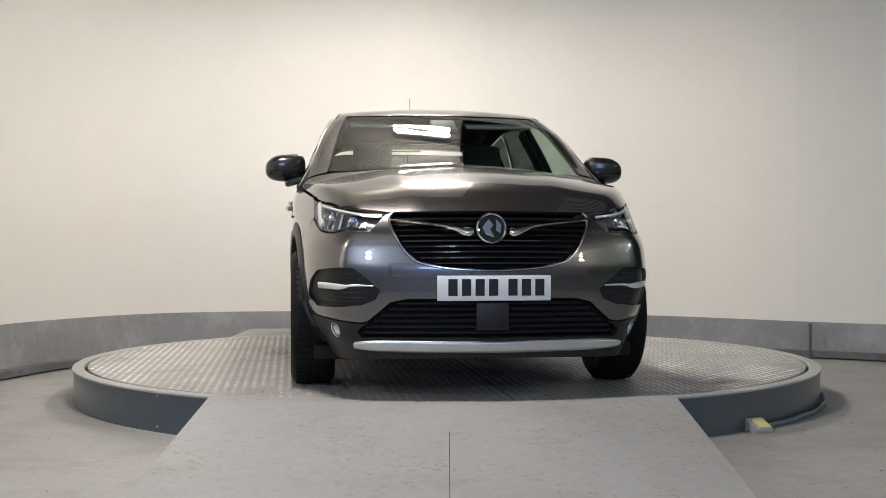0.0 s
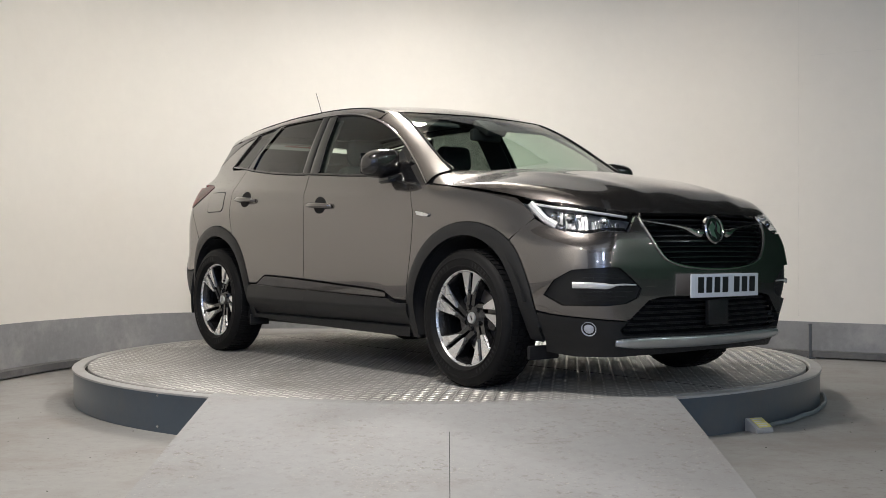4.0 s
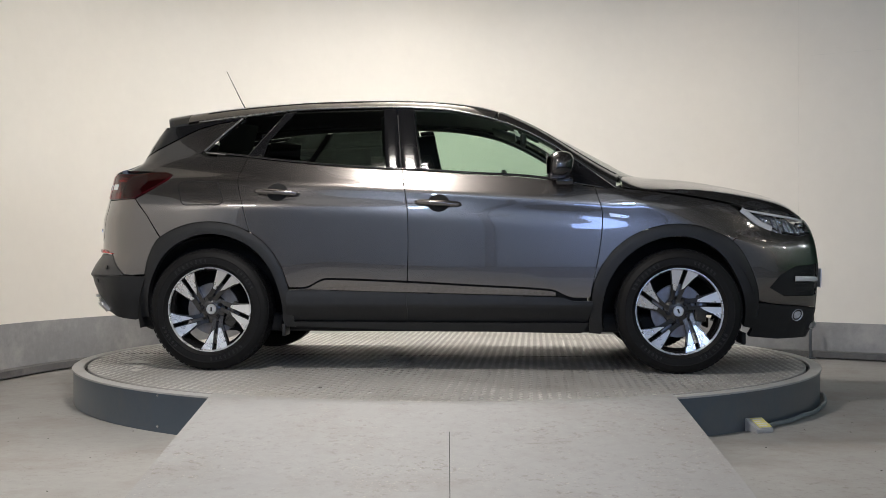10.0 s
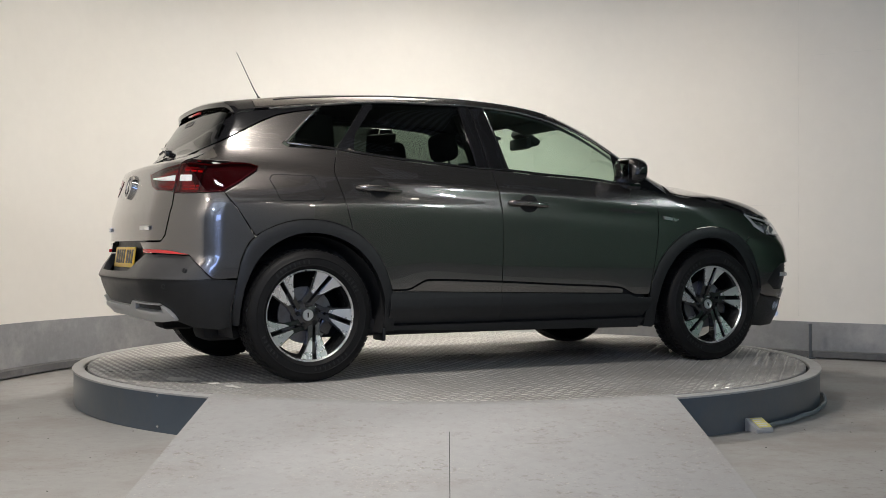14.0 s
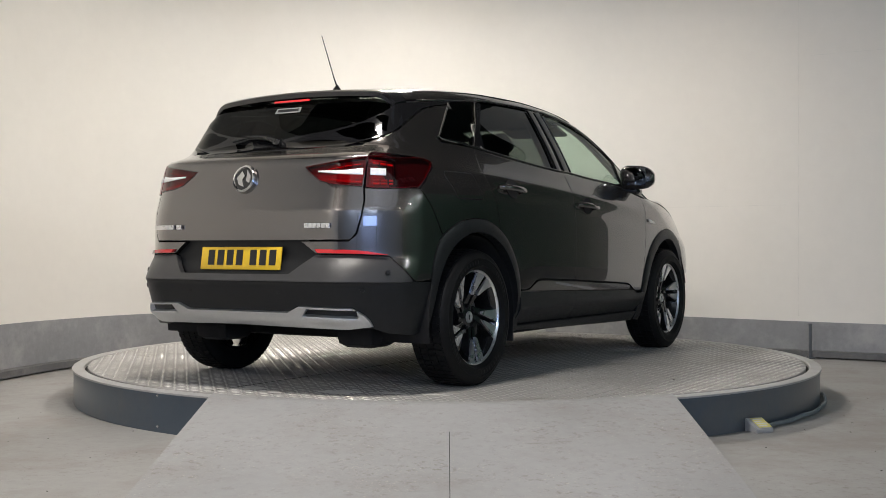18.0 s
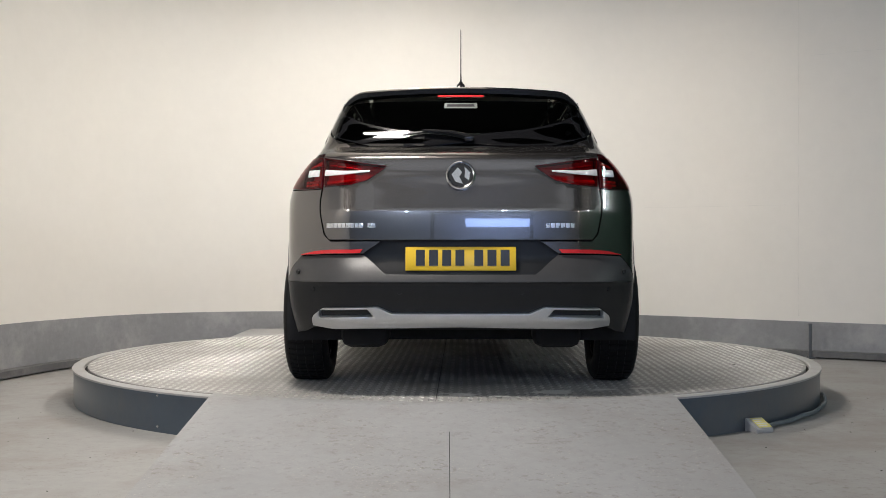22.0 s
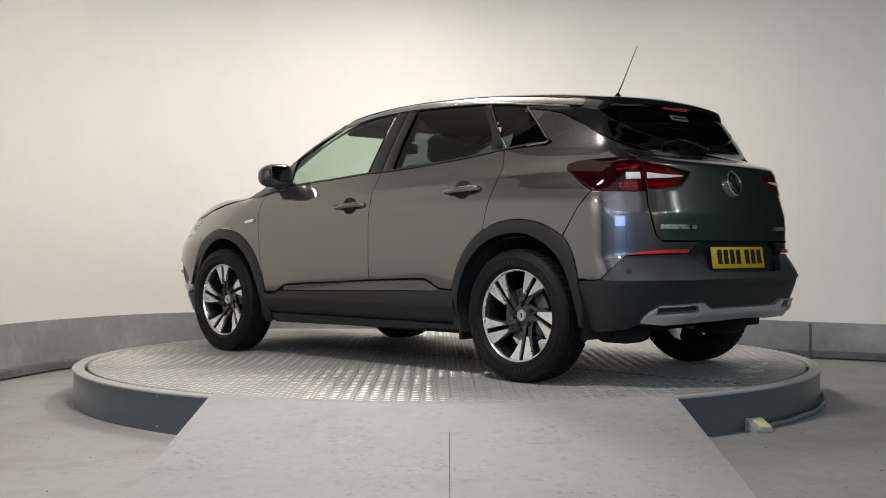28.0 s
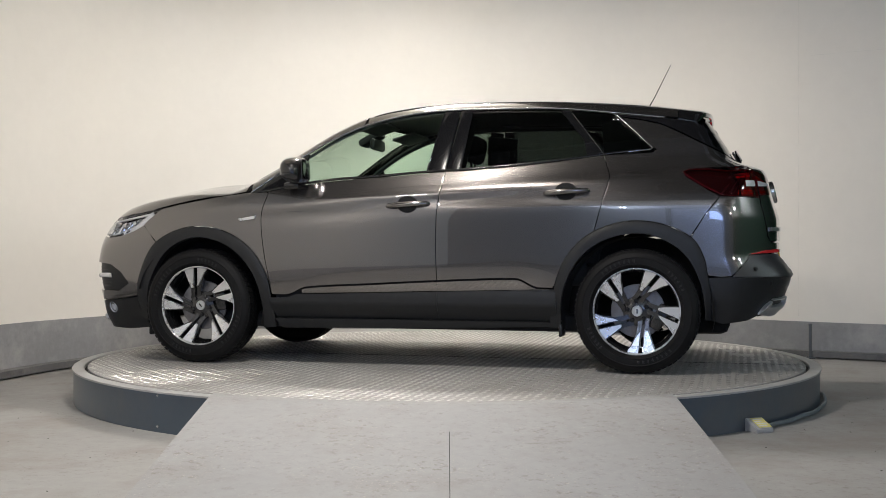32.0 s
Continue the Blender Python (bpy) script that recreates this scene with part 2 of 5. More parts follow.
def panel(name, parent, material, where, outline, off=0., thick=.014, step=.036, gap=.0022, holes=(), both=False, label="", lip=.22, shape=None, side=1, lines=()):
    """A pressed sheet that follows the body: outline in the flat coordinates of `where`, offset outwards by off.
    both: also its mirror twin on the other side. shape(points) returns extra offset along the normal."""
    k = np.array([WRAP if where in (on_front, on_rear) else .0125 if where is on_hood else 1., 1.])
    loops = []
    for i, lp in enumerate([outline, *holes]):
        q = np.array(lp, float) * k
        q = q[np.linalg.norm(q - np.roll(q, 1, 0), axis=1) > 1e-5]
        if area2(q) < 0:
            q = q[::-1]
        q = resample(q, step)
        loops.append(inset(q, gap if i == 0 else -gap))
    lo, hi = loops[0].min(0), loops[0].max(0)
    gx, gy = np.meshgrid(np.arange(lo[0] + step / 2, hi[0], step), np.arange(lo[1] + step / 2, hi[1], step * .9))
    gx[1::2] += step / 2
    g = np.stack([gx.ravel(), gy.ravel()], -1)
    ok = inside_poly(g, loops[0])
    for h in loops[1:]:
        ok &= ~inside_poly(g, h)
    g = g[ok]
    allb = np.vstack(loops)
    if len(g):
        g = g[np.array([np.min(((allb - p) ** 2).sum(1)) for p in g]) > (step * .45) ** 2]
    pts = np.vstack([allb, g]) if len(g) else allb
    edges, s = [], 0
    for lp in loops:
        edges += [(s + i, s + (i + 1) % len(lp)) for i in range(len(lp))]
        s += len(lp)
    if lip:  # a narrow rolled border
        q = inset(loops[0], .0032)
        i0 = len(pts)
        pts = np.vstack([pts, q])
        edges += [(i0 + i, i0 + (i + 1) % len(q)) for i in range(len(q))]
    for ln in lines:  # ridges that the sheet's edges follow
        q = np.array(ln, float) * k
        ok = inside_poly(q, loops[0])
        i0 = len(pts)
        pts = np.vstack([pts, q])
        edges += [(i0 + i, i0 + i + 1) for i in range(len(q) - 1) if ok[i] and ok[i + 1]]
    res = mathutils.geometry.delaunay_2d_cdt([Vector(p) for p in pts], edges, [], 0, 1e-7)
    flat = np.array([tuple(p) for p in res[0]])
    tri = np.array([f for f in res[2] if len(f) == 3])
    c = flat[tri].mean(1)
    ok = inside_poly(c, loops[0])
    for h in loops[1:]:
        ok &= ~inside_poly(c, h)
    tri = tri[ok]
    used = np.unique(tri)
    new_i = -np.ones(len(flat), int)
    new_i[used] = np.arange(len(used))
    flat, tri = flat[used], new_i[tri]
    p3 = where(flat / k)
    n3 = normals(p3)
    lift = off + (shape(p3) if shape else 0)
    p3 = p3 + n3 * (lift[:, None] if np.ndim(lift) else lift)
    if shape:  # shading follows the added relief
        acc = np.zeros_like(p3)
        fn = np.cross(p3[tri[:, 1]] - p3[tri[:, 0]], p3[tri[:, 2]] - p3[tri[:, 0]])
        fn *= np.sign((fn * n3[tri[:, 0]]).sum(1, keepdims=True))
        for j in range(3):
            np.add.at(acc, tri[:, j], fn)
        n3 = acc / np.maximum(np.linalg.norm(acc, axis=1, keepdims=True), 1e-12)
    fn = np.cross(p3[tri[:, 1]] - p3[tri[:, 0]], p3[tri[:, 2]] - p3[tri[:, 0]])
    flip = (fn * n3[tri[:, 0]]).sum(1) < 0
    tri[flip] = tri[flip][:, ::-1]
    # rim
    cnt = {}
    for t in tri:
        for a, b in ((t[0], t[1]), (t[1], t[2]), (t[2], t[0])):
            cnt[(a, b)] = 1
    rim = [(a, b) for a, b in cnt if (b, a) not in cnt]
    nv = len(p3)
    ridx = sorted({a for e in rim for a in e})
    pos = {a: nv + i for i, a in enumerate(ridx)}
    verts = np.vstack([p3, p3[ridx] - n3[ridx] * thick])
    shade = n3.copy()
    if lip:
        out = np.zeros_like(p3)
        for a, b in rim:
            d = np.cross(p3[b] - p3[a], n3[a])
            d /= max(np.linalg.norm(d), 1e-9)
            out[a] += d
            out[b] += d
        ln = np.linalg.norm(out, axis=1, keepdims=True)
        shade = shade + lip * np.where(ln > 0, out / np.maximum(ln, 1e-9), 0) * .6
        shade /= np.linalg.norm(shade, axis=1, keepdims=True)
    faces = [tuple(t) for t in tri] + [(b, a, pos[a], pos[b]) for a, b in rim]
    made = []
    for sgn in ((1, -1) if both else (side,)):
        v = verts * np.array([1, sgn, 1])
        fs = faces if sgn > 0 else [f[::-1] for f in faces]
        me = bpy.data.meshes.new(name)
        me.from_pydata([tuple(map(float, q)) for q in v], [], [tuple(map(int, f)) for f in fs])
        me.update()
        me.polygons.foreach_set("use_smooth", [True] * len(me.polygons))
        nn = shade * np.array([1, sgn, 1])
        nt_ = len(tri)
        pn = np.zeros(len(me.polygons) * 3)
        me.polygons.foreach_get("normal", pn)
        pn = pn.reshape(-1, 3)
        cn = []
        for i, f in enumerate(fs):
            cn += [tuple(nn[j]) for j in f] if i < nt_ else [tuple(pn[i])] * 4
        me.normals_split_custom_set(cn)
        me.materials.append(material)
        ob = new(name, me)
        ob.parent = parent
        if label:
            ob["label"] = label
        made.append(ob)
    return made


def strip(name, parent, material, path, width, height, where=None, both=False, off=0., label="", flat=.5):
    """A moulding along a line on the body: path in `where` coordinates (or 3D points and normals), of lens-shaped section."""
    if where:
        p = where(np.array(path, float))
        n = normals(p)
    else:
        p, n = (np.array(a, float) for a in path)
    t = np.gradient(p, axis=0)
    t /= np.maximum(np.linalg.norm(t, axis=1, keepdims=True), 1e-9)
    b = np.cross(n, t)
    b /= np.maximum(np.linalg.norm(b, axis=1, keepdims=True), 1e-9)
    sec = [(-.5, -.6), (-.5, .0), (-.42, .6), (-.2, 1), (.2, 1), (.42, .6), (.5, 0), (.5, -.6)]
    w = np.broadcast_to(np.asarray(width, float), (len(p),))
    v = np.stack([p + b * (w * s)[:, None] + n * (off + height * h) for s, h in sec], 1)
    q = len(sec)
    verts = v.reshape(-1, 3)
    faces = [(i * q + e, i * q + (e + 1) % q, (i + 1) * q + (e + 1) % q, (i + 1) * q + e) for i in range(len(p) - 1) for e in range(q)]
    faces += [tuple(range(q))[::-1], tuple((len(p) - 1) * q + e for e in range(q))]
    made = []
    for s in ((1, -1) if both else (1,)):
        fs = faces if s > 0 else [f[::-1] for f in faces]
        ob = mesh_part(name, verts * np.array([1, s, 1]), fs, material, parent, label, sharp=50)
        bm = bmesh.new()
        bm.from_mesh(ob.data)
        bmesh.ops.recalc_face_normals(bm, faces=bm.faces)
        bm.to_mesh(ob.data)
        bm.free()
        made.append(ob)
    return made


# ---- car body surface: x forward, y to the car's left, z up from the turntable, origin midway between the axles ----
def curve(pts):
    """A smooth monotone curve through (x, y) pairs, as a function on arrays."""
    xs, ys = np.array(pts, float).T
    h, d = np.diff(xs), np.diff(ys) / np.diff(xs)
    m = np.r_[d[0], np.where(d[1:] * d[:-1] > 0, 2 * d[1:] * d[:-1] / (d[1:] + d[:-1] + 1e-12 * np.sign(d[1:] + d[:-1] + 1e-30)), 0), d[-1]]

    def at(x):
        x = np.asarray(x, float)
        i = np.clip(np.searchsorted(xs, x) - 1, 0, len(h) - 1)
        s = (x - xs[i]) / h[i]
        inside = ((1 + 2 * s) * (1 - s) ** 2 * ys[i] + s * (1 - s) ** 2 * h[i] * m[i]
                  + s * s * (3 - 2 * s) * ys[i + 1] + s * s * (s - 1) * h[i] * m[i + 1])
        return np.where(x < xs[0], ys[0] + m[0] * (x - xs[0]), np.where(x > xs[-1], ys[-1] + m[-1] * (x - xs[-1]), inside))
    return at


def ease(a, b, x):
    s = np.clip((np.asarray(x, float) - a) / (b - a), 0, 1)
    return s * s * (3 - 2 * s)


def smax(a, b, k):
    h = np.maximum(k - np.abs(a - b), 0) / k
    return np.maximum(a, b) + h * h * k / 4


TOP = curve([(-2.3, 1.30), (-1.8, 1.502), (-1.5, 1.552), (-1.3, 1.577), (-1.0, 1.6), (-.7, 1.615), (-.35, 1.619), (-.08, 1.608), (.16, 1.583),
             (.33, 1.544), (.5, 1.482), (.67, 1.402), (.84, 1.314), (1.0, 1.226), (1.1, 1.172), (1.16, 1.154), (1.25, 1.144), (1.4, 1.128), (1.55, 1.104),
             (1.7, 1.076), (1.86, 1.038), (1.98, .998), (2.08, .935), (2.2, .83)])
FLANK = curve([(.1, .78), (.2, .82), (.25, .845), (.35, .875), (.45, .8970), (.55, .9032), (.62, .9047), (.68, .9046), (.75, .9045), (.85, .9045), (.93, .904),
               (1.0, .893), (1.08, .868), (1.16, .835), (1.3, .775), (1.42, .715), (1.53, .655), (1.65, .58)])
NOSE = curve([(.1, 2.12), (.2, 2.16), (.3, 2.205), (.4, 2.212), (.5, 2.222), (.6, 2.224), (.68, 2.215), (.76, 2.20), (.83, 2.182), (.9, 2.15), (1.0, 2.07), (1.2, 1.8)])
TAIL = curve([(.2, -2.03), (.28, -2.09), (.36, -2.135), (.45, -2.162), (.53, -2.176), (.6, -2.162), (.68, -2.134), (.75, -2.1342), (.80, -2.1338), (.84, -2.1325), (.876, -2.1302),
              (.886, -2.129), (.896, -2.126), (.93, -2.116), (1.0, -2.096), (1.08, -2.074), (1.15, -2.053), (1.18, -1.965), (1.22, -1.886), (1.3, -1.835), (1.4, -1.770), (1.5, -1.705), (1.65, -1.605)])
SILL_TOP = curve([(-.88, .479), (-.79, .48), (-.65, .533), (-.27, .521), (.18, .498), (.62, .473), (.755, .425), (.9, .425)])
CREASE = curve([(-.95, .67), (-.72, .655), (-.27, .613), (.30, .575), (.49, .560), (.62, .511), (.755, .428), (.9, .42)])
SHOULDER = curve([(-2.2, 1.12), (-1.6, 1.115), (-1.1, 1.085), (-.2, 1.035), (.8, .965), (1.6, .90), (2.2, .86)])


CROWN = curve([(-2.3, .036), (.2, .036), (.5, .05), (.9, .076), (1.15, .064), (1.6, .050), (2.3, .048)])
CORNER = curve([(.2, .56), (.32, .58), (.42, .63), (.55, .67), (.7, .655), (.82, .595), (.95, .56), (1.2, .52)])


def FACET(x):
    """Height of the lower edge of the cladding's upper facet."""
    return .448 - .025 * x


def flank(x, z):
    y = FLANK(z) - np.where(x > .8, .05 * ((x - .8) / .9) ** 2, 0) - np.where(x < -.9, .035 * ((-x - .9) / .8) ** 2, 0)
    up = ease(1.0, 1.26, z)
    y = y - up * (np.where(x < -.4, .062 * (np.maximum(-x - .4, 0) / 1.1) ** 1.4, 0) + np.where(x > .2, .03 * (np.maximum(x - .2, 0) / .8) ** 2, 0))
    y = y - .012 * ease(-.8, -1.6, x) * np.exp(-((z - 1.10) / .13) ** 2)
    y = y + .005 * ease(.86, 1.0, z) * ease(.95, 1.25, x) - .05 * ease(.36, .24, z) * ease(1.60, 1.76, x)
    # hollow under the shoulder line and under the lower crease of the doors
    dz = z - SHOULDER(x)
    y = y + .006 * np.exp(-(dz / .035) ** 2) * ease(-2.0, -1.4, x) * (1 - ease(.4, 1.1, x)) - .004 * np.exp(-((dz + .075) / .05) ** 2) * (1 - ease(.6, 1.3, x))
    room = CREASE(x) - SILL_TOP(x)
    fall = np.maximum(CREASE(x) - z, 0)
    y = y - (.012 * fall + .16 * fall * fall) * (z > SILL_TOP(x) - .005) * ease(.004, .05, room) * ease(-.95, -.6, x)
    return y


def body(x, y, z):
    """Below zero inside the body, about the distance in metres outside."""
    y = np.abs(y)
    side = y - flank(x, z)
    hood = ease(1.12, 1.35, x)
    crown = CROWN(x) * (y / .62) ** 2 - hood * .007 * np.exp(-((y - .36 - .16 * (1.9 - x)) / .075) ** 2)
    top = (z - TOP(x) + crown) * .9
    front = (x - NOSE(z) + .17 * y * y + 6.5 * np.maximum(y - CORNER(z), 0) ** 2) * .85
    rear = (TAIL(z) + .12 * y * y + 1.5 * np.maximum(y - .5, 0) ** 2 - x) * .85
    return smax(smax(smax(side, top, .075 - .018 * ease(.95, 1.3, x)), front, .09), rear, .05)


def cast(p, d, far):
    """Walk in from far along d towards p and stop on the body; arrays of points and ways."""
    lo, hi = np.zeros(len(p)), np.full(len(p), far)
    n = 90
    for i in range(n):  # outermost crossing
        s = far * (1 - (i + 1) / n)
        q = p + d * s
        inside = (body(*q.T) < 0) & (lo == 0)
        lo = np.where(inside, s, lo)
        hi = np.where(inside, s + far / n, hi)
    for _ in range(22):
        mid = (lo + hi) / 2
        inside = body(*(p + d * mid[:, None]).T) < 0
        lo, hi = np.where(inside, mid, lo), np.where(inside, hi, mid)
    return p + d * ((lo + hi) / 2)[:, None]


def normals(q, e=.0025):
    g = np.stack([body(*(q + e * a).T) - body(*(q - e * a).T) for a in np.eye(3)], -1)
    return g / np.maximum(np.linalg.norm(g, axis=1, keepdims=True), 1e-9)


def true_normals(ob, e=.02):
    """Shade a pane by the body's own curvature, free of its mesh's ripple."""
    q = np.array([v.co for v in ob.data.vertices])
    n = normals(q, e)
    own = np.array([v.normal for v in ob.data.vertices])
    ob.data.normals_split_custom_set_from_vertices((n * np.where((n * own).sum(1) < 0, -1, 1)[:, None]).tolist())


def on_side(u, s=1):
    """(x, z) pairs to the flank; s is 1 on the left, -1 on the right."""
    u = np.asarray(u, float).reshape(-1, 2)
    return cast(np.stack([u[:, 0], 0 * u[:, 0], u[:, 1]], -1), np.tile([0., s, 0.], (len(u), 1)), 1.1)


def on_top(u, s=1):
    u = np.asarray(u, float).reshape(-1, 2)
    return cast(np.stack([u[:, 0], s * u[:, 1], 0 * u[:, 0] + .5], -1), np.tile([0., 0., 1.], (len(u), 1)), 1.25)


def on_front(u, s=1):
    """(angle, z) pairs, the angle in degrees from straight ahead about the upright line x = 1.1."""
    u = np.asarray(u, float).reshape(-1, 2)
    a = np.radians(u[:, 0])
    return cast(np.stack([0 * a + 1.1, 0 * a, u[:, 1]], -1), np.stack([np.cos(a), s * np.sin(a), 0 * a], -1), 1.5)


def on_rear(u, s=1):
    u = np.asarray(u, float).reshape(-1, 2)
    a = np.radians(u[:, 0])
    return cast(np.stack([0 * a - 1.1, 0 * a, u[:, 1]], -1), np.stack([-np.cos(a), s * np.sin(a), 0 * a], -1), 1.5)


def on_hood(u, s=1):
    """(angle, y) pairs, the angle in degrees up from straight ahead about the cross line x = 1.3, z = .55."""
    u = np.asarray(u, float).reshape(-1, 2)
    a = np.radians(u[:, 0])
    return cast(np.stack([0 * a + 1.3, s * u[:, 1], 0 * a + .55], -1), np.stack([np.cos(a), 0 * a, np.sin(a)], -1), 1.15)


# ---- the place: painted cyclorama, floor, turntable, hall ----
def thing(name, label, category, at=(0, 0, 0), group="", kind=""):
    ob = new(name)
    ob.location = at
    return tagged(ob, label, category, group, kind)


def build_floor():
    s, n = 18., 60
    bm = bmesh.new()
    bmesh.ops.create_grid(bm, x_segments=n, y_segments=n, size=s)
    bmesh.ops.translate(bm, verts=bm.verts, vec=(0, -3, 0))
    tagged(part("floor", bm, FLOOR_PAINT), "worn grey painted concrete floor with scuffs", "floor", kind="structure")


WALL_LINE = spl([(-5.1, -10.2), (-4.4, -6.0), (-3.9, -3.4), (-3.45, -1.1), (-3.16, .42), (-2.93, 1.25), (-2.52, 2.08), (-1.9, 2.62), (-.9, 2.98), (.4, 3.12),
                 (1.3, 3.04), (2.0, 2.80), (2.8, 2.27), (3.55, 1.80), (3.8, 1.64)], 10)


def wall_sheet(z0, z1, thick, out, i0=0, i1=None):
    """A wall of even thickness along the line; z1 may vary along it; out moves its face into the room."""
    p = np.array(WALL_LINE)
    t = np.gradient(p, axis=0)
    t /= np.linalg.norm(t, axis=1, keepdims=True)
    n = np.stack([t[:, 1], -t[:, 0]], -1)  # into the room
    a, b = p + n * out, p - n * (thick - out)
    tops = [z1(q[0]) if callable(z1) else z1 for q in p]
    v, f = [], []
    for (ax, ay), (bx, by), h in zip(a, b, tops):
        v += [(ax, ay, z0), (ax, ay, h), (bx, by, h), (bx, by, z0)]
    for i in range(len(p) - 1):
        for e in range(4):
            f.append((i * 4 + e, i * 4 + (e + 1) % 4, i * 4 + 4 + (e + 1) % 4, i * 4 + 4 + e)[::-1])
    f += [(0, 1, 2, 3), tuple(len(v) - 4 + e for e in (3, 2, 1, 0))]
    return v, f


def band_top(x):
    return .322 - .0125 * x + .0012 * x * x


def build_hall_floor():
    for nm, at, size in (("hall_floor", (0, -13.2, .002), (28, 9.6, .008)), ("hall_floor", (9.4, -.2, .002), (9.2, 16.4, .008))):
        tagged(part(nm, box_bm(*size, at=at), HALL_FLOOR), "dark unpainted concrete floor of the hall", "floor", kind="structure")


def build_walls():
    tagged(mesh_part("wall_back", *wall_sheet(0, 4.4, .16, 0), WALL_PAINT, sharp=60), "curved cream-white painted photo booth wall", "wall", kind="structure")
    band = tagged(mesh_part("baseboard", *wall_sheet(.05, band_top, .03, .022), BAND_PAINT, sharp=60), "scuffed grey painted band along the wall's foot", "baseboard", kind="structure")
    p = np.array(WALL_LINE)
    kv, kf = wall_sheet(.012, .060, .10, .13)
    tagged(mesh_part("trim", kv, kf, KERB_PAINT, sharp=60), "low grey kerb at the foot of the curved wall", "trim", kind="structure")
    # closing walls and roof of the hall behind the booth
    for nm, at, size in (("wall_north", (0, 9.1, 3.5), (36, .2, 7)), ("wall_south", (0, -18.1, 3.5), (36, .2, 7)),
                         ("wall_west", (-14.1, -4.5, 3.5), (.2, 27, 7)), ("wall_east", (14.1, -4.5, 3.5), (.2, 27, 7))):
        tagged(part(nm, box_bm(*size, at=at), HALL_PALE if nm == "wall_south" else HALL_WALL), "dark corrugated hall wall", "wall", kind="structure")
    tagged(part("ceiling", box_bm(36, 28, .2, at=(0, -4.5, 7.1)), HALL_ROOF), "dark hall roof", "ceiling", kind="structure")


def build_booth_top():
    """The cream board that roofs the booth's one half, and the faint joints of the wall's boards."""
    tagged(part("ceiling", box_bm(5.56, 4.35, .08, at=(-2.42, .975, 4.46)), WALL_PAINT), "cream board over one half of the booth", "ceiling", kind="structure")
    w = np.array(WALL_LINE)
    t = np.gradient(w, axis=0)
    t /= np.linalg.norm(t, axis=1, keepdims=True)
    n = np.stack([t[:, 1], -t[:, 0]], -1)
    i = int(np.argmin(np.abs(w[:, 0] / (w[:, 1] + 7.5) - .3095) + (w[:, 0] < 0)))
    x, y = w[i]
    jt = thing("wall_joint", "fine joint between the wall's painted boards", "joint", kind="structure")
    mesh_part("upright_joint", *tube([(x, y, .34), (x, y, 4.3)], .0024, 6), JOINT, jt)
    run = [(a, b, 1.275) for a, b in w if 1.75 < a < x]
    mesh_part("level_joint", *tube(run, .0016, 6), JOINT, jt)
    run = [(a, b, 2.52) for a, b in w if x < a < 3.79]
    mesh_part("level_joint", *tube(run, .0016, 6), JOINT, jt)


JOINT = shader("wall_joint", (.73, .70, .64), .7, 0, 0, .1, 6)


